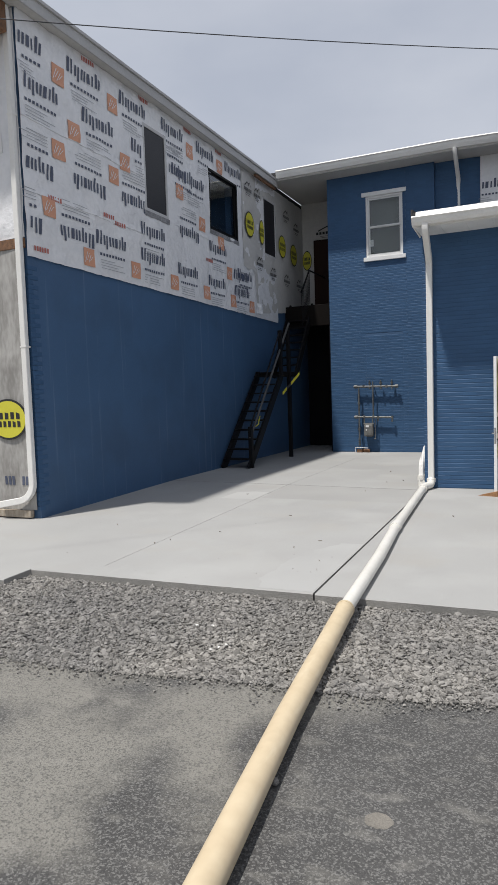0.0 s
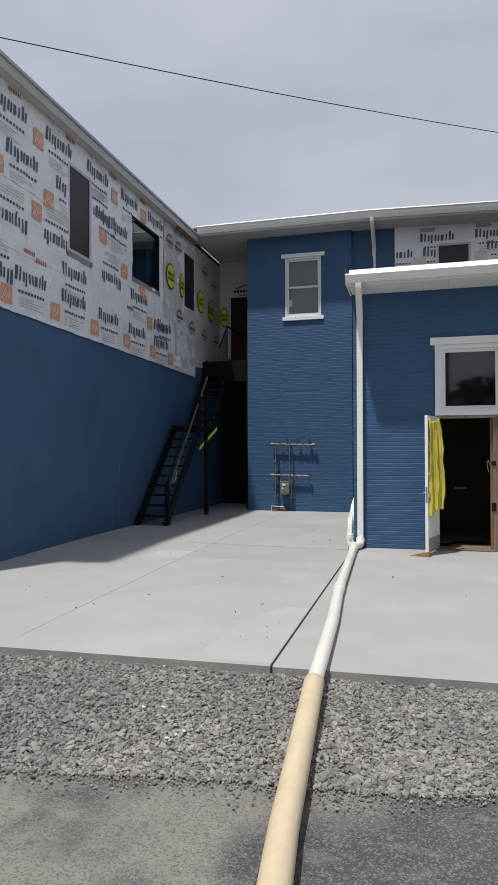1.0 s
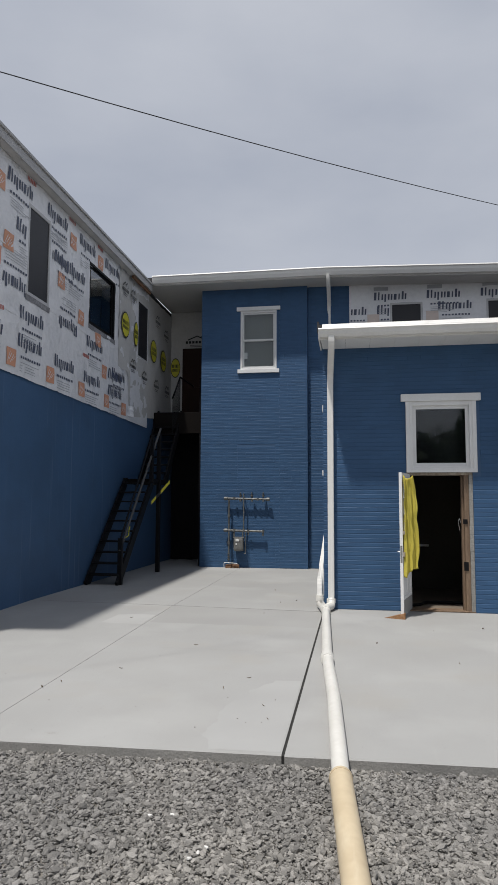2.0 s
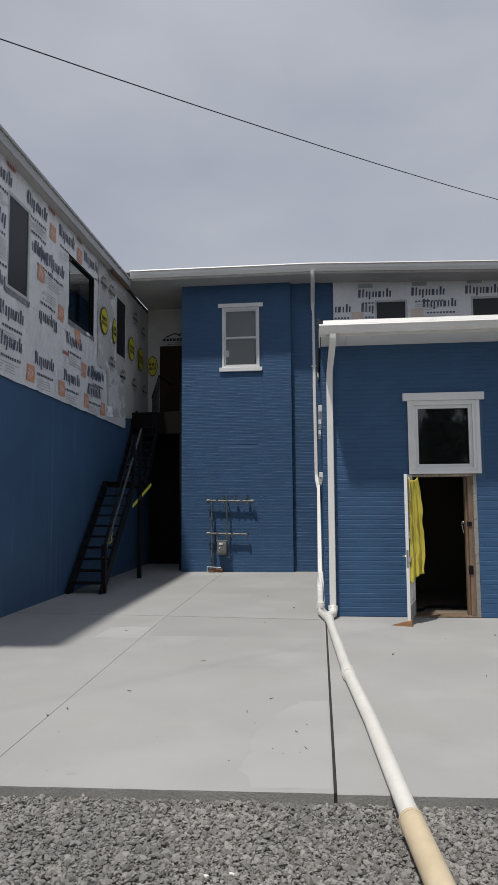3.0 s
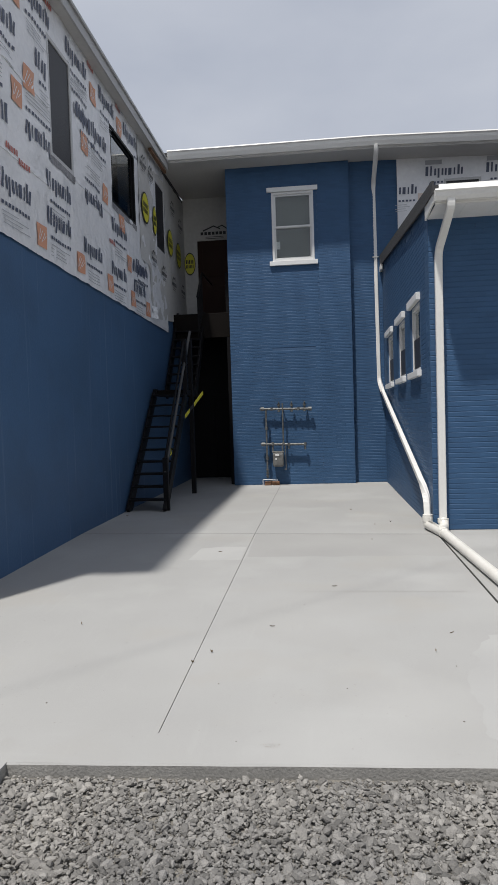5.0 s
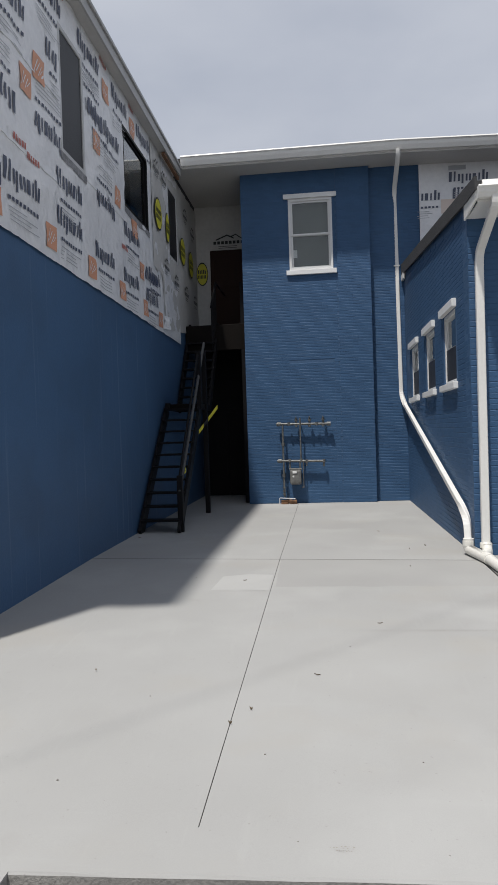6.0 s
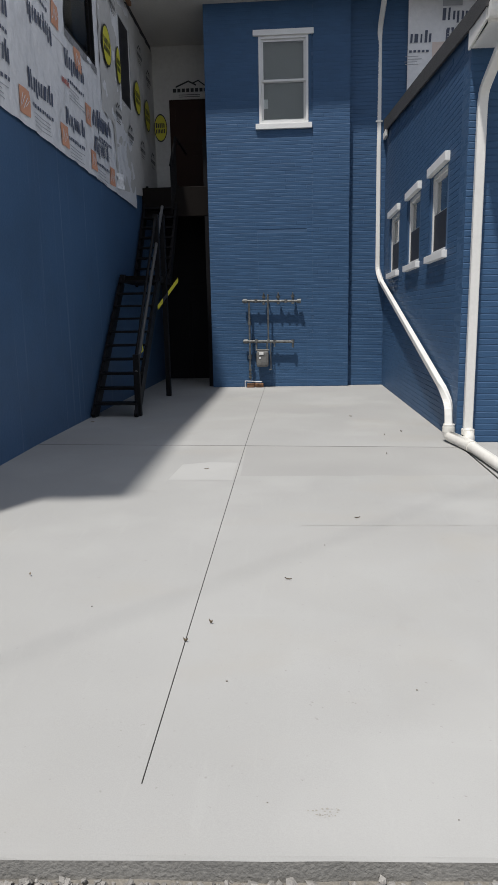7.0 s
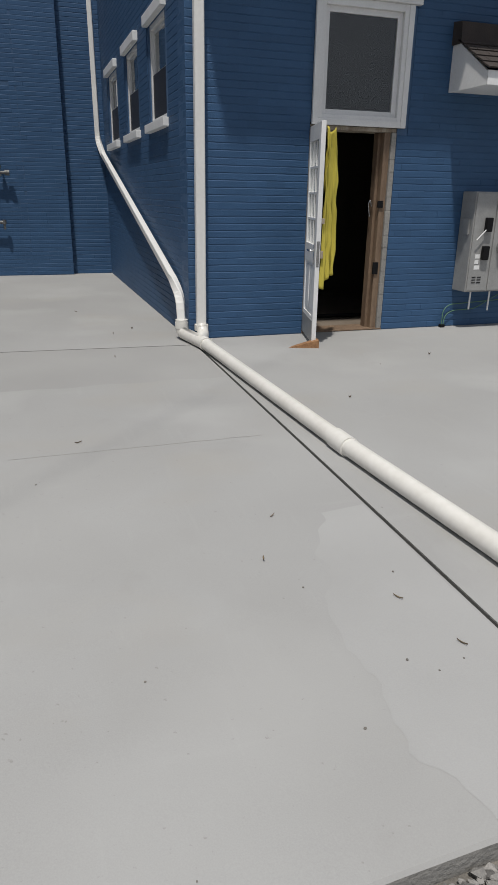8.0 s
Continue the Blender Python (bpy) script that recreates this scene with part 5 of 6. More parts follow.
for pts in ([(-3.575, GY - 0.015, 1.76), (-3.575, TY + 0.01, 1.76)], [(-3.03, GY, 1.71), (-3.03, TY + 0.01, 1.71)], [(-3.90, GY, 0.93), (-3.90, TY + 0.01, 0.93)]):
    g = Geo()
    g.tube(pts, 0.012, 8)
    part("standoff", g, M_galv, gas)

# ---------------------------------------------------------------- open door, jambs, cloth
g = Geo()
g.box((DOOR[0], AY + 0.02, 0.005), (DOOR[0] + 0.045, AY + 0.24, 2.09), 0.004)
g.box((DOOR[0], AY + 0.02, 2.06), (DOOR[1], AY + 0.24, 2.10), 0.004)
jamb = solid("door_frame", g, M_oldwood, "bare weathered timber door frame", "door frame", "structure")
g = Geo()
g.box((0.828, AY + 0.10, 0.005), (0.86, AY + 0.20, 2.06), 0.004)
g.box((0.86, AY + 0.03, 0.005), (0.93, AY + 0.22, 2.06), 0.004)
part("jamb", g, M_wood, jamb, "raw pine jamb")
g = Geo()
for k in range(16):
    z = 0.01 + k * 0.128
    o = 0.012 * noise.noise((z * 5, 2, 1))
    g.box((0.93 + o, AY + 0.004 + o * 0.5, z), (0.988, AY + 0.16, z + 0.128), 0.006)
part("broken_edge", g, M_edge, jamb, "chipped pale mortar edge")
for z in (0.62, 1.32, 0.68):
    g = Geo()
    g.box((0.835, AY + 0.015, z), (0.90, AY + 0.032, z + 0.07), 0.004)
    part("strike_plate", g, M_black, jamb)
g = Geo()
g.tube(bend([(0.80, AY + 0.12, 1.22), (0.775, AY + 0.12, 1.36), (0.80, AY + 0.12, 1.40), (0.815, AY + 0.12, 1.33)], 0.02), 0.007, 6)
part("hook", g, M_chrome, jamb, "bent metal hook")
g = Geo()
g.box((DOOR[0], AY + 0.0, 0.004), (DOOR[1], AY + 0.28, 0.02), 0.004)
part("threshold", g, M_wood, jamb, "worn timber threshold")

HINGE, FREE = Vector((0.045, AY + 0.06, 0)), Vector((-0.125, 9.775, 0))
dd = (FREE - HINGE)
dw = dd.length
ux = dd.normalized()
nrm = Vector((ux.y, -ux.x, 0))
if nrm.x > 0:
    nrm = -nrm                  # outer face of the leaf, towards the wing's corner
door = thing("door_1", "white glazed panel door standing wide open", "door", kind="structure")


def leaf(g, s0, s1, n0, n1, z0, z1, c=0.003):
    """A block of the leaf: s along it from the hinge, n out of its outer face."""
    k = len(g.v)
    g.box((s0, n0, z0), (s1, n1, z1), c)
    for i in range(k, len(g.v)):
        s, o, z = g.v[i]
        g.v[i] = tuple(HINGE + ux * s + nrm * o + Vector((0, 0, z)))
    return g


Z0, Z1 = 0.035, 2.075
g = Geo()
for s0, s1, z0, z1 in ((0, 0.11, Z0, Z1), (dw - 0.11, dw, Z0, Z1), (0.11, dw - 0.11, Z0, 0.29), (0.11, dw - 0.11, 1.93, Z1), (0.11, dw - 0.11, 0.80, 0.98)):
    leaf(g, s0, s1, -0.022, 0.022, z0, z1)
part("stile_frame", g, M_trim, door, "white painted stiles and rails")
g = Geo()
leaf(g, 0.10, dw - 0.10, -0.008, 0.008, 0.28, 0.82)
for a in (0.14, dw / 2 + 0.02):
    leaf(g, a, a + (dw - 0.32) / 2, -0.014, 0.016, 0.33, 0.77, 0.008)
part("panel", g, M_trim, door)
for k in range(2):
    g = Geo()
    s = 0.11 + (dw - 0.22) * (k + 1) / 3
    leaf(g, s - 0.011, s + 0.011, -0.014, 0.014, 0.98, 1.93)
    part("muntin", g, M_trim, door)
for k in range(3):
    g = Geo()
    z = 0.98 + 0.95 * (k + 1) / 4
    leaf(g, 0.11, dw - 0.11, -0.014, 0.014, z - 0.011, z + 0.011)
    part("muntin", g, M_trim, door)
g = Geo()
leaf(g, 0.11, dw - 0.11, -0.003, 0.003, 0.98, 1.93, 0)
pane = part("pane", g, M_glass, door)
pane.visible_shadow = False
g = Geo()
leaf(g, 0.02, dw - 0.02, 0.0225, 0.0255, Z0 + 0.005, 0.25, 0)
leaf(g, 0.02, dw - 0.02, -0.0255, -0.0225, Z0 + 0.005, 0.25, 0)
part("kick_plate", g, M_meter, door, "grey metal kick plate")
g = Geo()
leaf(g, dw - 0.002, dw + 0.003, -0.014, 0.014, 0.78, 1.02, 0)
leaf(g, dw - 0.08, dw - 0.05, 0.022, 0.032, 0.80, 1.00)
part("lock_plate", g, M_chrome, door, "metal lock edge plate")
g = Geo()
a = HINGE + ux * (dw - 0.065) + Vector((0, 0, 0.93))
g.tube(bend([a + nrm * 0.02, a + nrm * 0.075, a + nrm * 0.075 - ux * 0.11], 0.02), 0.010, 8)
a2 = a - nrm * 0.02
part("lever_handle", g, M_chrome, door, "chrome lever handle")
g = Geo()
leaf(g, dw - 0.10, dw + 0.006, -0.05, -0.024, 1.18, 1.23)
leaf(g, dw - 0.09, dw + 0.008, -0.05, -0.024, 0.86, 0.93)
part("latch_block", g, M_oldwood, door)

# cloth slung over the top corner of the leaf, hanging in long folds
g = Geo()
cols, rows_n = 34, 56


for j in range(rows_n + 1):
    t = j / rows_n
    for i in range(cols + 1):
        s = i / cols
        drift = 0.9 * noise.noise((s * 1.2, t * 1.6, 3)) + 0.8 * t * s
        fold = (0.020 * math.sin(s * 15 + drift * 2.4) + 0.010 * math.sin(s * 31 + drift * 5 + t * 4)) * (0.5 + 0.5 * t)
        spread = 0.66 + 0.34 * math.sin(min(1.0, t * 1.4) * 1.57) + 0.05 * math.sin(t * 11)
        pos = HINGE + ux * (dw - 0.02 - 0.25 * s * spread + 0.8 * fold) - nrm * (0.034 + 0.165 * s * spread + fold + 0.022 * noise.noise((s * 3 + t * 2, t * 7 - s * 3, 0)))
        z = 2.035 - 0.05 * s * (1 - s) * 4 * (1 - t) - t * (1.44 + 0.035 * math.sin(s * 8 + 0.6) - 0.16 * s * s) + 0.010 * noise.noise((s * 9, t * 2, 1))
        g.v.append((pos.x, pos.y, z))
for j in range(rows_n):
    for i in range(cols):
        k = j * (cols + 1) + i
        g.f.append((k, k + 1, k + cols + 2, k + cols + 1))
        g.s.append(True)
cloth = solid("hanging_cloth", g, M_cloth, "bright yellow cloth draped over the open door", "cloth")
sm = cloth.modifiers.new("thickness", "SOLIDIFY")
sm.thickness = 0.004
g = Geo()
g.box((0.38, AY + 2.735, 0.805), (0.60, AY + 2.795, 0.85), 0.008)
solid("push_bar", g, M_trim, "pale bar fixed to the dim partition wall", "bar")
g = Geo()
w0 = FREE + Vector((0, 0, 0))
g.add([(w0.x - 0.26, w0.y + 0.02, slab_z(9.8)), (w0.x + 0.03, w0.y - 0.07, slab_z(9.7)), (w0.x + 0.05, w0.y + 0.03, slab_z(9.8)), (w0.x + 0.03, w0.y - 0.07, 0.07), (w0.x + 0.05, w0.y + 0.03, 0.072), (w0.x - 0.20, w0.y + 0.09, slab_z(9.8))],
      [(0, 1, 3), (1, 2, 4, 3), (0, 3, 4, 5), (5, 4, 2), (0, 5, 2, 1)])
solid("door_wedge", g, M_wedge, "rough orange-brown timber wedge under the door", "wedge")
g = Geo()
g.tube(bend([(0.08, 10.85, 0.03), (0.25, 10.95, 0.03), (0.30, 11.2, 0.03), (0.55, 11.25, 0.03), (1.1, 11.2, 0.03), (1.8, 11.5, 0.03)], 0.12, 6), 0.022, 8)
solid("floor_hose", g, M_black, "black hose lying inside the doorway", "hose")

# ---------------------------------------------------------------- awning
aw = thing("awning", "small shingled door hood with white boxed ends", "awning")
AX0, AX1, AZ0, AZ1, AD = 1.55, 3.4, 2.46, 3.06, 0.62
for x in (AX0, AX1 - 0.03):
    g = Geo()
    g.prism([(AY - 0.002, AZ0), (AY - AD, AZ0), (AY - AD, AZ0 + 0.12), (AY - 0.12, AZ1 - 0.16), (AY - 0.12, AZ1 - 0.02), (AY - 0.002, AZ1 - 0.02)], 0, x, x + 0.03)
    part("end_panel", g, M_trim, aw, "white painted end panel")
g = Geo()
g.box((AX0, AY - AD - 0.025, AZ0 - 0.005), (AX1, AY - AD + 0.0, AZ0 + 0.125), 0.006)
part("fascia", g, M_trim, aw)
g = Geo()
g.box((AX0 + 0.03, AY - AD, AZ0 + 0.005), (AX1 - 0.03, AY - 0.002, AZ0 + 0.02))
part("soffit", g, M_trim, aw)
sl0, sl1 = Vector((0, AY - AD - 0.04, AZ0 + 0.125)), Vector((0, AY - 0.10, AZ1 - 0.14))
rn = random.Random(9)
for r in range(5):
    for k in range(11):
        p, q = sl0 + (sl1 - sl0) * (r / 5), sl0 + (sl1 - sl0) * min(1.0, (r + 1.25) / 5)
        x0 = AX0 - 0.02 + (k - 0.5 * (r % 2)) * 0.18
        x0, x1 = max(AX0 - 0.02, x0), min(AX1 + 0.02, x0 + 0.174)
        if x1 - x0 < 0.03:
            continue
        g = Geo()
        lift = Vector((0, -0.008, 0.012))
        a, c, d, e = Vector((x0, *p.yz)), Vector((x1, *p.yz)), Vector((x1, *q.yz)), Vector((x0, *q.yz))
        g.add([a + lift * 2, c + lift * 2, d + lift, e + lift, a + lift, c + lift, d, e], [(0, 1, 2, 3), (7, 6, 5, 4), (0, 4, 5, 1), (1, 5, 6, 2), (2, 6, 7, 3), (3, 7, 4, 0)])
        part("shingle", g, M_shingle, aw)
g = Geo()
g.prism([(AY - 0.002, AZ1 - 0.17), (AY - 0.17, AZ1 - 0.17), (AY - 0.15, AZ1 + 0.02), (AY - 0.002, AZ1 + 0.04)], 0, AX0 - 0.02, AX1 + 0.02)
part("top_cap", g, M_shingle, aw, "dark folded cap over the shingles")

# ---------------------------------------------------------------- electric meter cabinet
eb = thing("electric_cabinet", "grey steel meter and breaker cabinet on the blue wall", "electric cabinet")
EX0, EX1, EZ0, EZ1, EY = 1.88, 3.04, 0.43, 1.50, AY - 0.25
g = Geo()
g.box((EX0, EY, EZ0), (EX1, AY - 0.002, EZ1), 0.008)
part("cabinet_body", g, M_meter, eb)
for x0, x1 in ((EX0 + 0.012, EX0 + 0.27), (EX0 + 0.285, EX1 - 0.012)):
    g = Geo()
    g.box((x0, EY - 0.014, EZ0 + 0.015), (x1, EY, EZ1 - 0.015), 0.006)
    part("cover", g, M_meter, eb)
for z in (0.86, 1.16):
    g = Geo()
    g.box((EX0 + 0.14, EY - 0.06, z - 0.075), (EX0 + 0.22, EY - 0.012, z + 0.075), 0.01)
    part("switch", g, M_black, eb, "black breaker handle")
g = Geo()
g.tube([(EX0 + 0.17, EY - 0.05, 1.13), (EX0 + 0.03, EY - 0.06, 1.0)], 0.006, 6)
part("pull_wire", g, M_trim, eb)
g = Geo()
for k, (z, w) in enumerate(((0.80, 0.06), (0.74, 0.05), (0.68, 0.07))):
    g.box((EX0 + 0.07, EY - 0.0165, z), (EX0 + 0.07 + w, EY - 0.0145, z + 0.045))
part("label_plate", g, M_trim, eb, "white label bars")
g = Geo()
for k in range(3):
    for c in range(2):
        g.box((EX0 + 0.06 + 0.07 * c, EY - 0.018, 0.53 + 0.03 * k), (EX0 + 0.11 + 0.07 * c, EY - 0.0145, 0.54 + 0.03 * k))
part("vent_slots", g, M_black, eb)
for z in (0.92, 1.28):
    g = Geo()
    g.tube([(EX0 + 0.42, EY - 0.012, z), (EX0 + 0.42, EY - 0.075, z)], 0.085, 24)
    sock = part("meter_socket", g, M_chrome, eb, "round metal meter ring")
    g = Geo()
    g.tube([(EX0 + 0.42, EY - 0.075, z), (EX0 + 0.42, EY - 0.15, z)], 0.07, 24, True, 0.055)
    part("meter_glass", g, M_meter, sock)
g = Geo()
g.box((EX0 - 0.02, EY + 0.05, 1.05), (EX0 + 0.002, AY - 0.06, 1.22), 0.008)
part("side_box", g, M_meter, eb)
for pts in ([(2.02, EY + 0.08, 0.47), (2.02, EY + 0.08, 0.22)], [(2.28, EY + 0.08, 0.47), (2.28, EY + 0.08, 0.20)]):
    g = Geo()
    g.tube(pts, 0.010, 8)
    part("drop_wire", g, M_trim, eb)
for k, pts in enumerate(([(1.76, AY - 0.05, 0.0), (1.77, AY - 0.04, 0.20), (1.85, AY - 0.03, 0.26), (2.6, AY - 0.03, 0.30)], [(1.78, AY - 0.05, 0.0), (1.80, AY - 0.04, 0.14), (1.9, AY - 0.03, 0.19), (2.2, AY - 0.03, 0.20), (2.6, AY - 0.03, 0.40)])):
    g = Geo()
    g.tube(bend(pts, 0.06), 0.005, 8)
    part("ground_wire", g, M_green, eb, "thin earthing wire")
g = Geo()
g.box((1.74, AY - 0.07, -0.004), (1.80, AY - 0.02, 0.035), 0.01)
part("ground_clamp", g, M_black, eb)

# ---------------------------------------------------------------- overhead cable
g = Geo()
P0, turn, climb = Vector((-2.6, 6.62, 5.762)), 0.7700, 0.0880
PD = Vector((math.cos(turn) * math.cos(climb), math.sin(turn) * math.cos(climb), math.sin(climb)))
pts = [P0 + PD * s + Vector((0, 0, 0.0032 * s * s)) for s in range(-16, 17)]
g.tube(pts, 0.0055, 8)
solid("overhead_cable", g, M_cable, "thin black overhead service cable against the sky", "cable")

# ---------------------------------------------------------------- litter
rn = random.Random(21)


def leaf_mesh(w, h, curl):
    g = Geo()
    m = 6
    for i in range(m + 1):
        t = i / m
        ww = w * math.sin(math.pi * min(1, 0.08 + t * 0.9)) * 0.5
        z = 0.003 + curl * (t - 0.5) ** 2
        g.v += [(-ww, (t - 0.5) * h, z + curl * 0.3), (0, (t - 0.5) * h, z), (ww, (t - 0.5) * h, z + curl * 0.3)]
    for i in range(m):
        for c in range(2):
            k = i * 3 + c
            g.f.append((k, k + 1, k + 4, k + 3))
            g.s.append(True)
    return g.mesh("dry_leaf", M_leaf)


LEAVES = [leaf_mesh(0.016, 0.045, 0.02), leaf_mesh(0.009, 0.022, 0.04), leaf_mesh(0.004, 0.045, 0.02)]
SPOTS = [(-3.53, 6.02, 1), (-3.14, 6.57, 2), (-2.27, 12.4, 0), (-1.97, 6.06, 1), (-3.63, 5.83, 1), (-5.95, 12.1, 0), (-3.95, 9.2, 2), (-2.84, 13.6, 2), (-2.0, 10.85, 1), (-1.76, 11.1, 1), (-2.12, 9.8, 1), (-1.79, 6.44, 2), (-1.54, 5.64, 2), (-1.46, 5.32, 2), (-2.63, 7.7, 2), (0.87, 9.2, 1), (-0.53, 8.12, 1), (-4.7, 6.6, 1), (0.3, 7.3, 1)]
for x, y, k in SPOTS:
    ob = tagged(new("dry_leaf", LEAVES[k]), "small curled brown leaf on the concrete", "leaf", "litter on the slab")
    ob.matrix_world = pose(x, y, slab_z(y) + 0.001, 0, 0, rn.uniform(0, 360))
CRUMB = Geo()
CRUMB.add([(q[0] * 0.0055, q[1] * 0.0045, 0.002 + q[2] * 0.003) for q in ICO], ICO_F)
crumb = CRUMB.mesh("concrete_crumb", M_dust)
for x, y in [(-3.20, 4.80), (-1.99, 5.06), (-1.88, 5.82), (-1.46, 5.82), (-3.4, 5.5), (-4.2, 6.2), (-2.6, 4.75), (-4.4, 5.2), (-1.7, 5.3), (-1.5, 5.25), (-1.62, 5.22)] + [(rn.uniform(-5.4, 2.2), rn.uniform(4.7, 9.6)) for _ in range(8)]:
    ob = tagged(new("concrete_crumb", crumb), "tiny grey concrete crumb on the slab", "crumb", "crumbs on the slab")
    ob.matrix_world = pose(x, y, slab_z(y), 0, 0, rn.uniform(0, 360)) @ Matrix.Diagonal((*[rn.uniform(0.5, 1.3)] * 3, 1))
g = Geo()
for k in range(26):
    a, r = rn.uniform(0, 6.283), 0.055 * rn.random()
    q, w = (-3.016 + r * math.cos(a), 4.77 + 0.7 * r * math.sin(a)), rn.uniform(0.002, 0.0055)
    rim = [(q[0] + w * rn.uniform(0.5, 1.2) * math.cos(b6), q[1] + 0.7 * w * rn.uniform(0.5, 1.2) * math.sin(b6)) for b6 in [k2 * 0.785 for k2 in range(8)]]
    g.add([(x, y, slab_z(y) + 0.0008 + 0.00002 * k) for x, y in rim], [tuple(range(8))])
solid("dried_mud_stain", g, M_score, "small flaky dried mud stain on the concrete", "stain")
CHIP = Geo()
CHIP.add([(q[0] * 0.022, q[1] * 0.013, q[2] * 0.009) for q in ICO], ICO_F)
chip = CHIP.mesh("white_chip", M_chip)
for x, y in ((-1.56, 3.40), (-1.59, 3.34), (-1.53, 3.46), (-1.93, 3.75), (-1.80, 3.78)):
    ob = tagged(new("white_chip", chip), "bright white stone chip among the gravel", "stone chip", "white chips")
    ob.matrix_world = pose(x, y, STONE_Z + 0.030, rn.uniform(-20, 20), rn.uniform(-20, 20), rn.uniform(0, 360)) @ Matrix.Diagonal((*[rn.uniform(0.7, 1.2)] * 3, 1))
g = Geo()
g.add([(-0.585 + q[0] * 0.026, 2.05 + q[1] * 0.024, ASPHALT_Z + 0.016 + q[2] * 0.02) for q in ICO], ICO_F)
solid("loose_stone", g, M_gravel, "grey stone lying beside the pipe", "stone")

g = Geo()
rim = [(-0.07 + 0.062 * math.cos(a) * (1 + 0.25 * noise.noise((math.cos(a) * 2, math.sin(a) * 2, 0))), 1.965 + 0.055 * math.sin(a) * (1 + 0.3 * noise.noise((math.cos(a) * 2, math.sin(a) * 2, 5)))) for a in [2 * math.pi * k / 24 for k in range(24)]]
g.add([(*p, ASPHALT_Z + 0.001) for p in rim] + [(-0.07, 1.965, ASPHALT_Z + 0.006)], [(k, (k + 1) % 24, 24) for k in range(24)])
solid("mortar_splash", g, M_dust, "dried pale mortar splash on the asphalt", "mortar splash")

# ---------------------------------------------------------------- trees and pole behind the viewer, seen in the glass
rs = np.random.RandomState(12)
for cx, cy, rr, hh in ((-14, -34, 5, 5), (-6, -38, 6, 6), (3, -36, 5, 7.0), (9, -35, 6, 8.5), (17, -36, 6, 6.5), (-24, -36, 7, 6)):
    tree = thing("tree", "leafy green tree across the street", "tree", "trees across the street", at=(cx, cy, ASPHALT_Z))
    g = Geo()
    g.tube([(0, 0, 0), (0.1, 0, hh * 0.35), (0.3, 0.2, hh * 0.7)], 0.35, 10, True, 0.12)
    for k in range(6):
        a = k * 1.05
        g.tube([(0.1, 0, hh * 0.35 + 0.3 * k), (math.cos(a) * rr * 0.6, math.sin(a) * rr * 0.6, hh * 0.55 + 0.5 * k)], 0.12, 6, True, 0.04)
    part("trunk", g, M_bark, tree)
    cnt = 1500
    d = rs.normal(0, 1, (cnt, 3))
    d /= np.linalg.norm(d, axis=1)[:, None]
    lobes = rs.uniform(-1, 1, (9, 3)) * np.array([rr * 0.6, rr * 0.6, hh * 0.22]) + np.array([0, 0, hh * 0.66])
    c = lobes[rs.randint(0, 9, cnt)] + d * (rr * 0.42 * rs.uniform(0.6, 1.1, cnt))[:, None]
    a, e = rs.normal(0, 0.28, (cnt, 3)), rs.normal(0, 0.28, (cnt, 3))
    v = np.stack([c - a, c + e, c + a, c - e], 1)
    me = bpy.data.meshes.new("crown")
    me.from_pydata(v.reshape(-1, 3).tolist(), [], (np.arange(cnt)[:, None] * 4 + np.arange(4)[None]).tolist())
    me.materials.append(M_foliage)
    part("crown", me, None, tree)
pole = thing("utility_pole", "weathered wooden utility pole across the street", "utility pole", at=(0.9, -19, ASPHALT_Z))
g = Geo()
g.tube([(0, 0, 0), (0, 0, 10.5)], 0.16, 12, True, 0.11)
part("shaft", g, M_bark, pole)
g = Geo()
g.box((-1.1, -0.06, 9.5), (1.1, 0.06, 9.65), 0.01)
part("crossarm", g, M_bark, pole)

# ---------------------------------------------------------------- brickwork
HOLES_A = [(DOOR[0] - 0.0, DOOR[1], -0.1, DOOR[3]), (0.0, 1.11, 2.09, 3.33)]
laid = courses(AX + 0.001, 9.0, 0.004, 4.09, HOLES_A, 1)
rb = random.Random(5)
KINDS = {}
for relief in (0.0042, 0.0026):
    KINDS[relief] = []
    for k in range(8):
        g = Geo()
        brick_shape(g, BRICK_L - HEAD, COURSE - MORTAR, lambda u, o, z: (u, -o, z), rb, depth=relief)
        KINDS[relief].append(g.mesh("brick", M_brick))


def lay(wall, laid, place, pose_of, near, limit=300, relief=0.0042):
    """Bricks of one wall: the near whole ones as parts, the others joined."""
    rest, count = Geo(), 0
    for u0, u1, z0, z1 in laid:
        whole = abs((u1 - u0) - (BRICK_L - HEAD)) < 1e-4
        if whole and count < limit and near(u0, u1, z0):
            ob = new("brick", KINDS[relief][rb.randrange(8)])
            ob.parent = wall
            ob.matrix_basis = pose_of(u0, u1, z0)
            count += 1
        else:
            brick_shape(rest, u1 - u0, z1 - z0, lambda u, o, z: place(u0 + u, o, z0 + z), rb, depth=relief)
    tagged(part("brick_field", rest, M_brick_far, wall), "rows of blue painted bricks", kind="stuff")


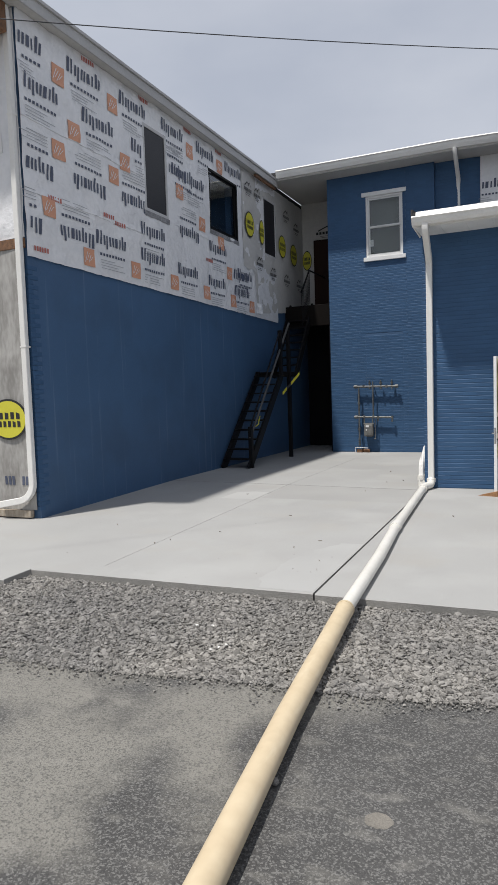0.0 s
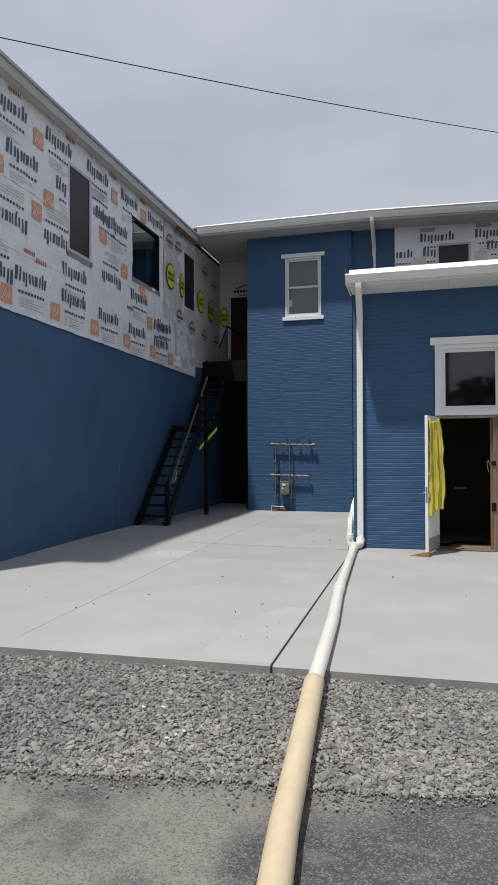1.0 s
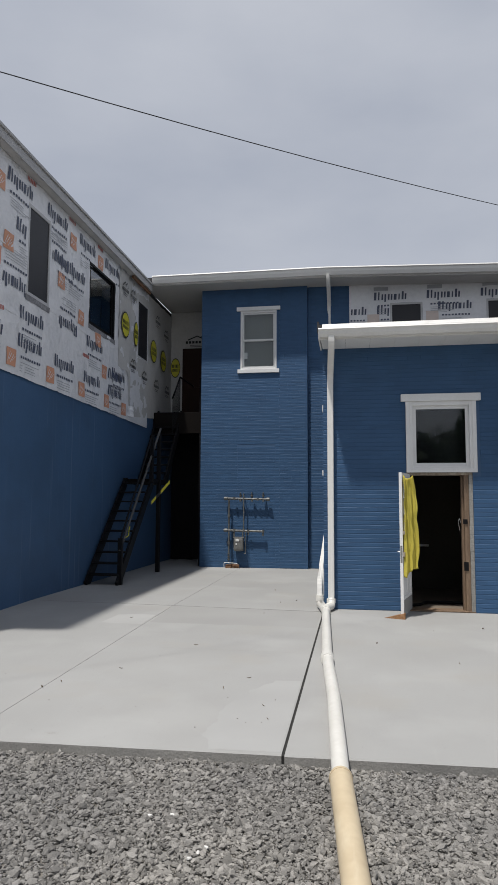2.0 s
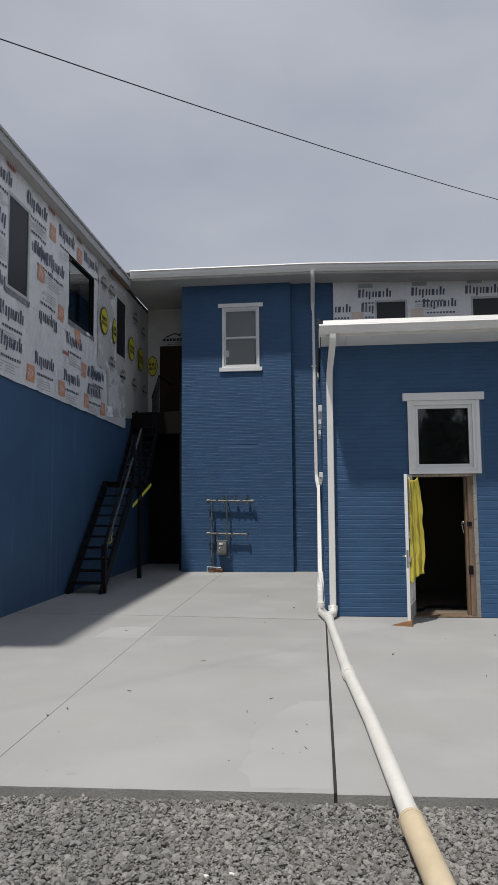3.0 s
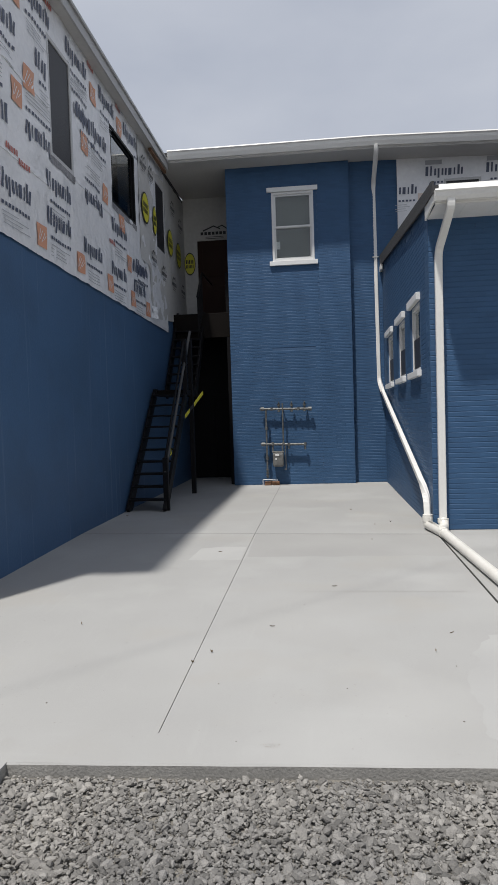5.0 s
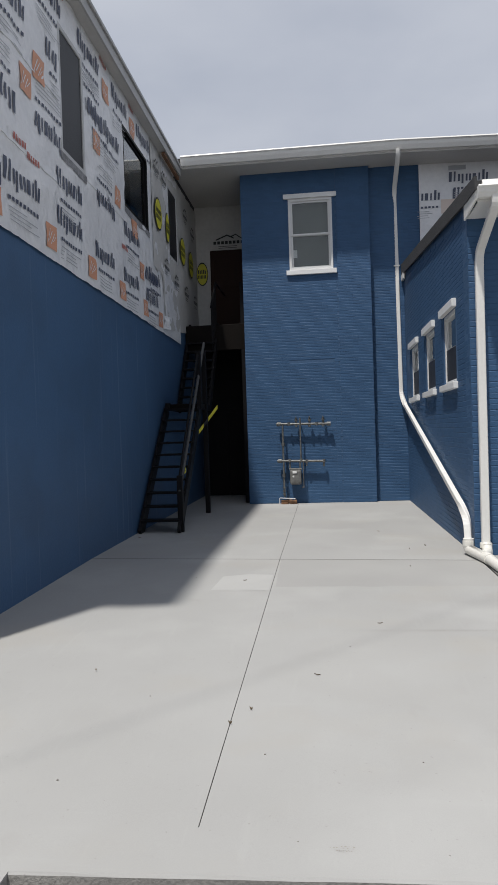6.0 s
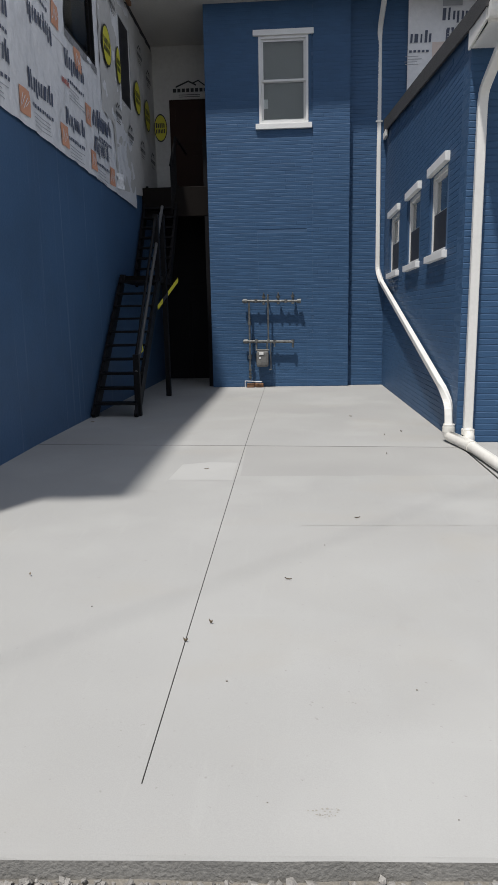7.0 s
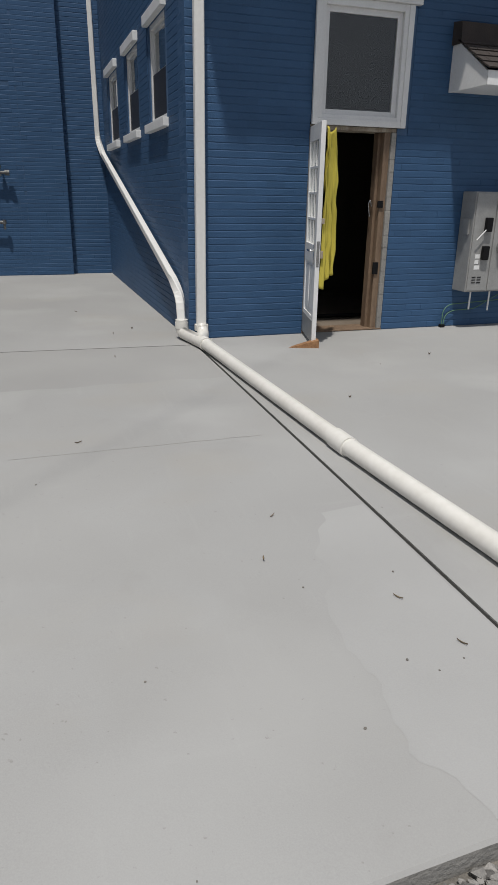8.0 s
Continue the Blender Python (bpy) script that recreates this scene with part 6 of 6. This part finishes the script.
lay(wall_annex_front, [q for q in laid if q[0] < 4.2], lambda u, o, z: (u, AY - o, z), lambda a, c, z: pose(a, AY, z), lambda a, c, z: c < 0.02 and z < 3.6)
HOLES_S = [(a - 0.10, c + 0.10, d - 0.10, e + 0.115) for a, c, d, e in SIDE_WINS]
side_laid = [q for q in courses(AY + 0.001, RY, 0.004, 5.0, HOLES_S, 2) if q[3] < annex_roof_z((q[0] + q[1]) / 2) - 0.2]
lay(wall_annex_side, side_laid, lambda u, o, z: (AX - o, u, z), lambda a, c, z: pose(AX, c, z, 0, 0, -90), lambda a, c, z: c < 12.4)
HOLES_T = [(TWIN[0] - 0.01, TWIN[1] + 0.01, TWIN[2] - 0.10, TWIN[3] + 0.1)]
PATCH = (-3.77, -2.79, 1.95, 3.10)
BAND = -2.676
west = courses(TX0 + 0.001, BAND, 0.004, 7.2, HOLES_T + [(PATCH[0], PATCH[1], 0.0, PATCH[3])], 3)
lay(wall_tower, west, lambda u, o, z: (u, TY - o, z), lambda a, c, z: pose(a, TY, z), lambda a, c, z: z < 3.0, relief=0.0026)
pilaster = Geo()
pilaster.box((BAND, TY - 0.012, -0.1), (TX1, TY + 0.02, 7.195))
pil = part("pilaster", pilaster, M_blue, wall_tower, "shallow brick pilaster strip")
rest = Geo()
for u0, u1, z0, z1 in courses(BAND + 0.001, TX1, 0.004, 7.19, [], 7):
    brick_shape(rest, u1 - u0, z1 - z0, lambda u, o, z: (u0 + u, TY - 0.021 - o, z0 + z), rb, depth=0.0026)
tagged(part("brick_field", rest, M_brick_far, pil), kind="stuff")
rest = Geo()
for u0, u1, z0, z1 in courses(PATCH[0] + 0.006, PATCH[1] - 0.006, 0.004, PATCH[3], [], 8):
    brick_shape(rest, u1 - u0, z1 - z0, lambda u, o, z: (u0 + u, TY + 0.0035 - o, z0 + z), rb, depth=0.0026, soft=0.008)
tagged(part("infill_field", rest, M_brick_far, wall_tower, "blue painted brick infill of a former opening"), kind="stuff")
rest = Geo()
for u0, u1, z0, z1 in courses(TY + 0.01, BY, 0.004, 7.2, [], 4):
    brick_shape(rest, u1 - u0, z1 - z0, lambda u, o, z: (TX0 - o, u0 + u, z0 + z), rb)
tagged(part("brick_field", rest, M_brick_far, wall_tower), "rows of blue painted bricks", kind="stuff")
rest = Geo()
for u0, u1, z0, z1 in courses(TX1 + 0.001, -0.91, 0.004, 7.2, [], 6):
    brick_shape(rest, u1 - u0, z1 - z0, lambda u, o, z: (u0 + u, RY - o, z0 + z), rb)
tagged(part("brick_field", rest, M_brick_far, wall_rear_blue), "rows of blue painted bricks", kind="stuff")
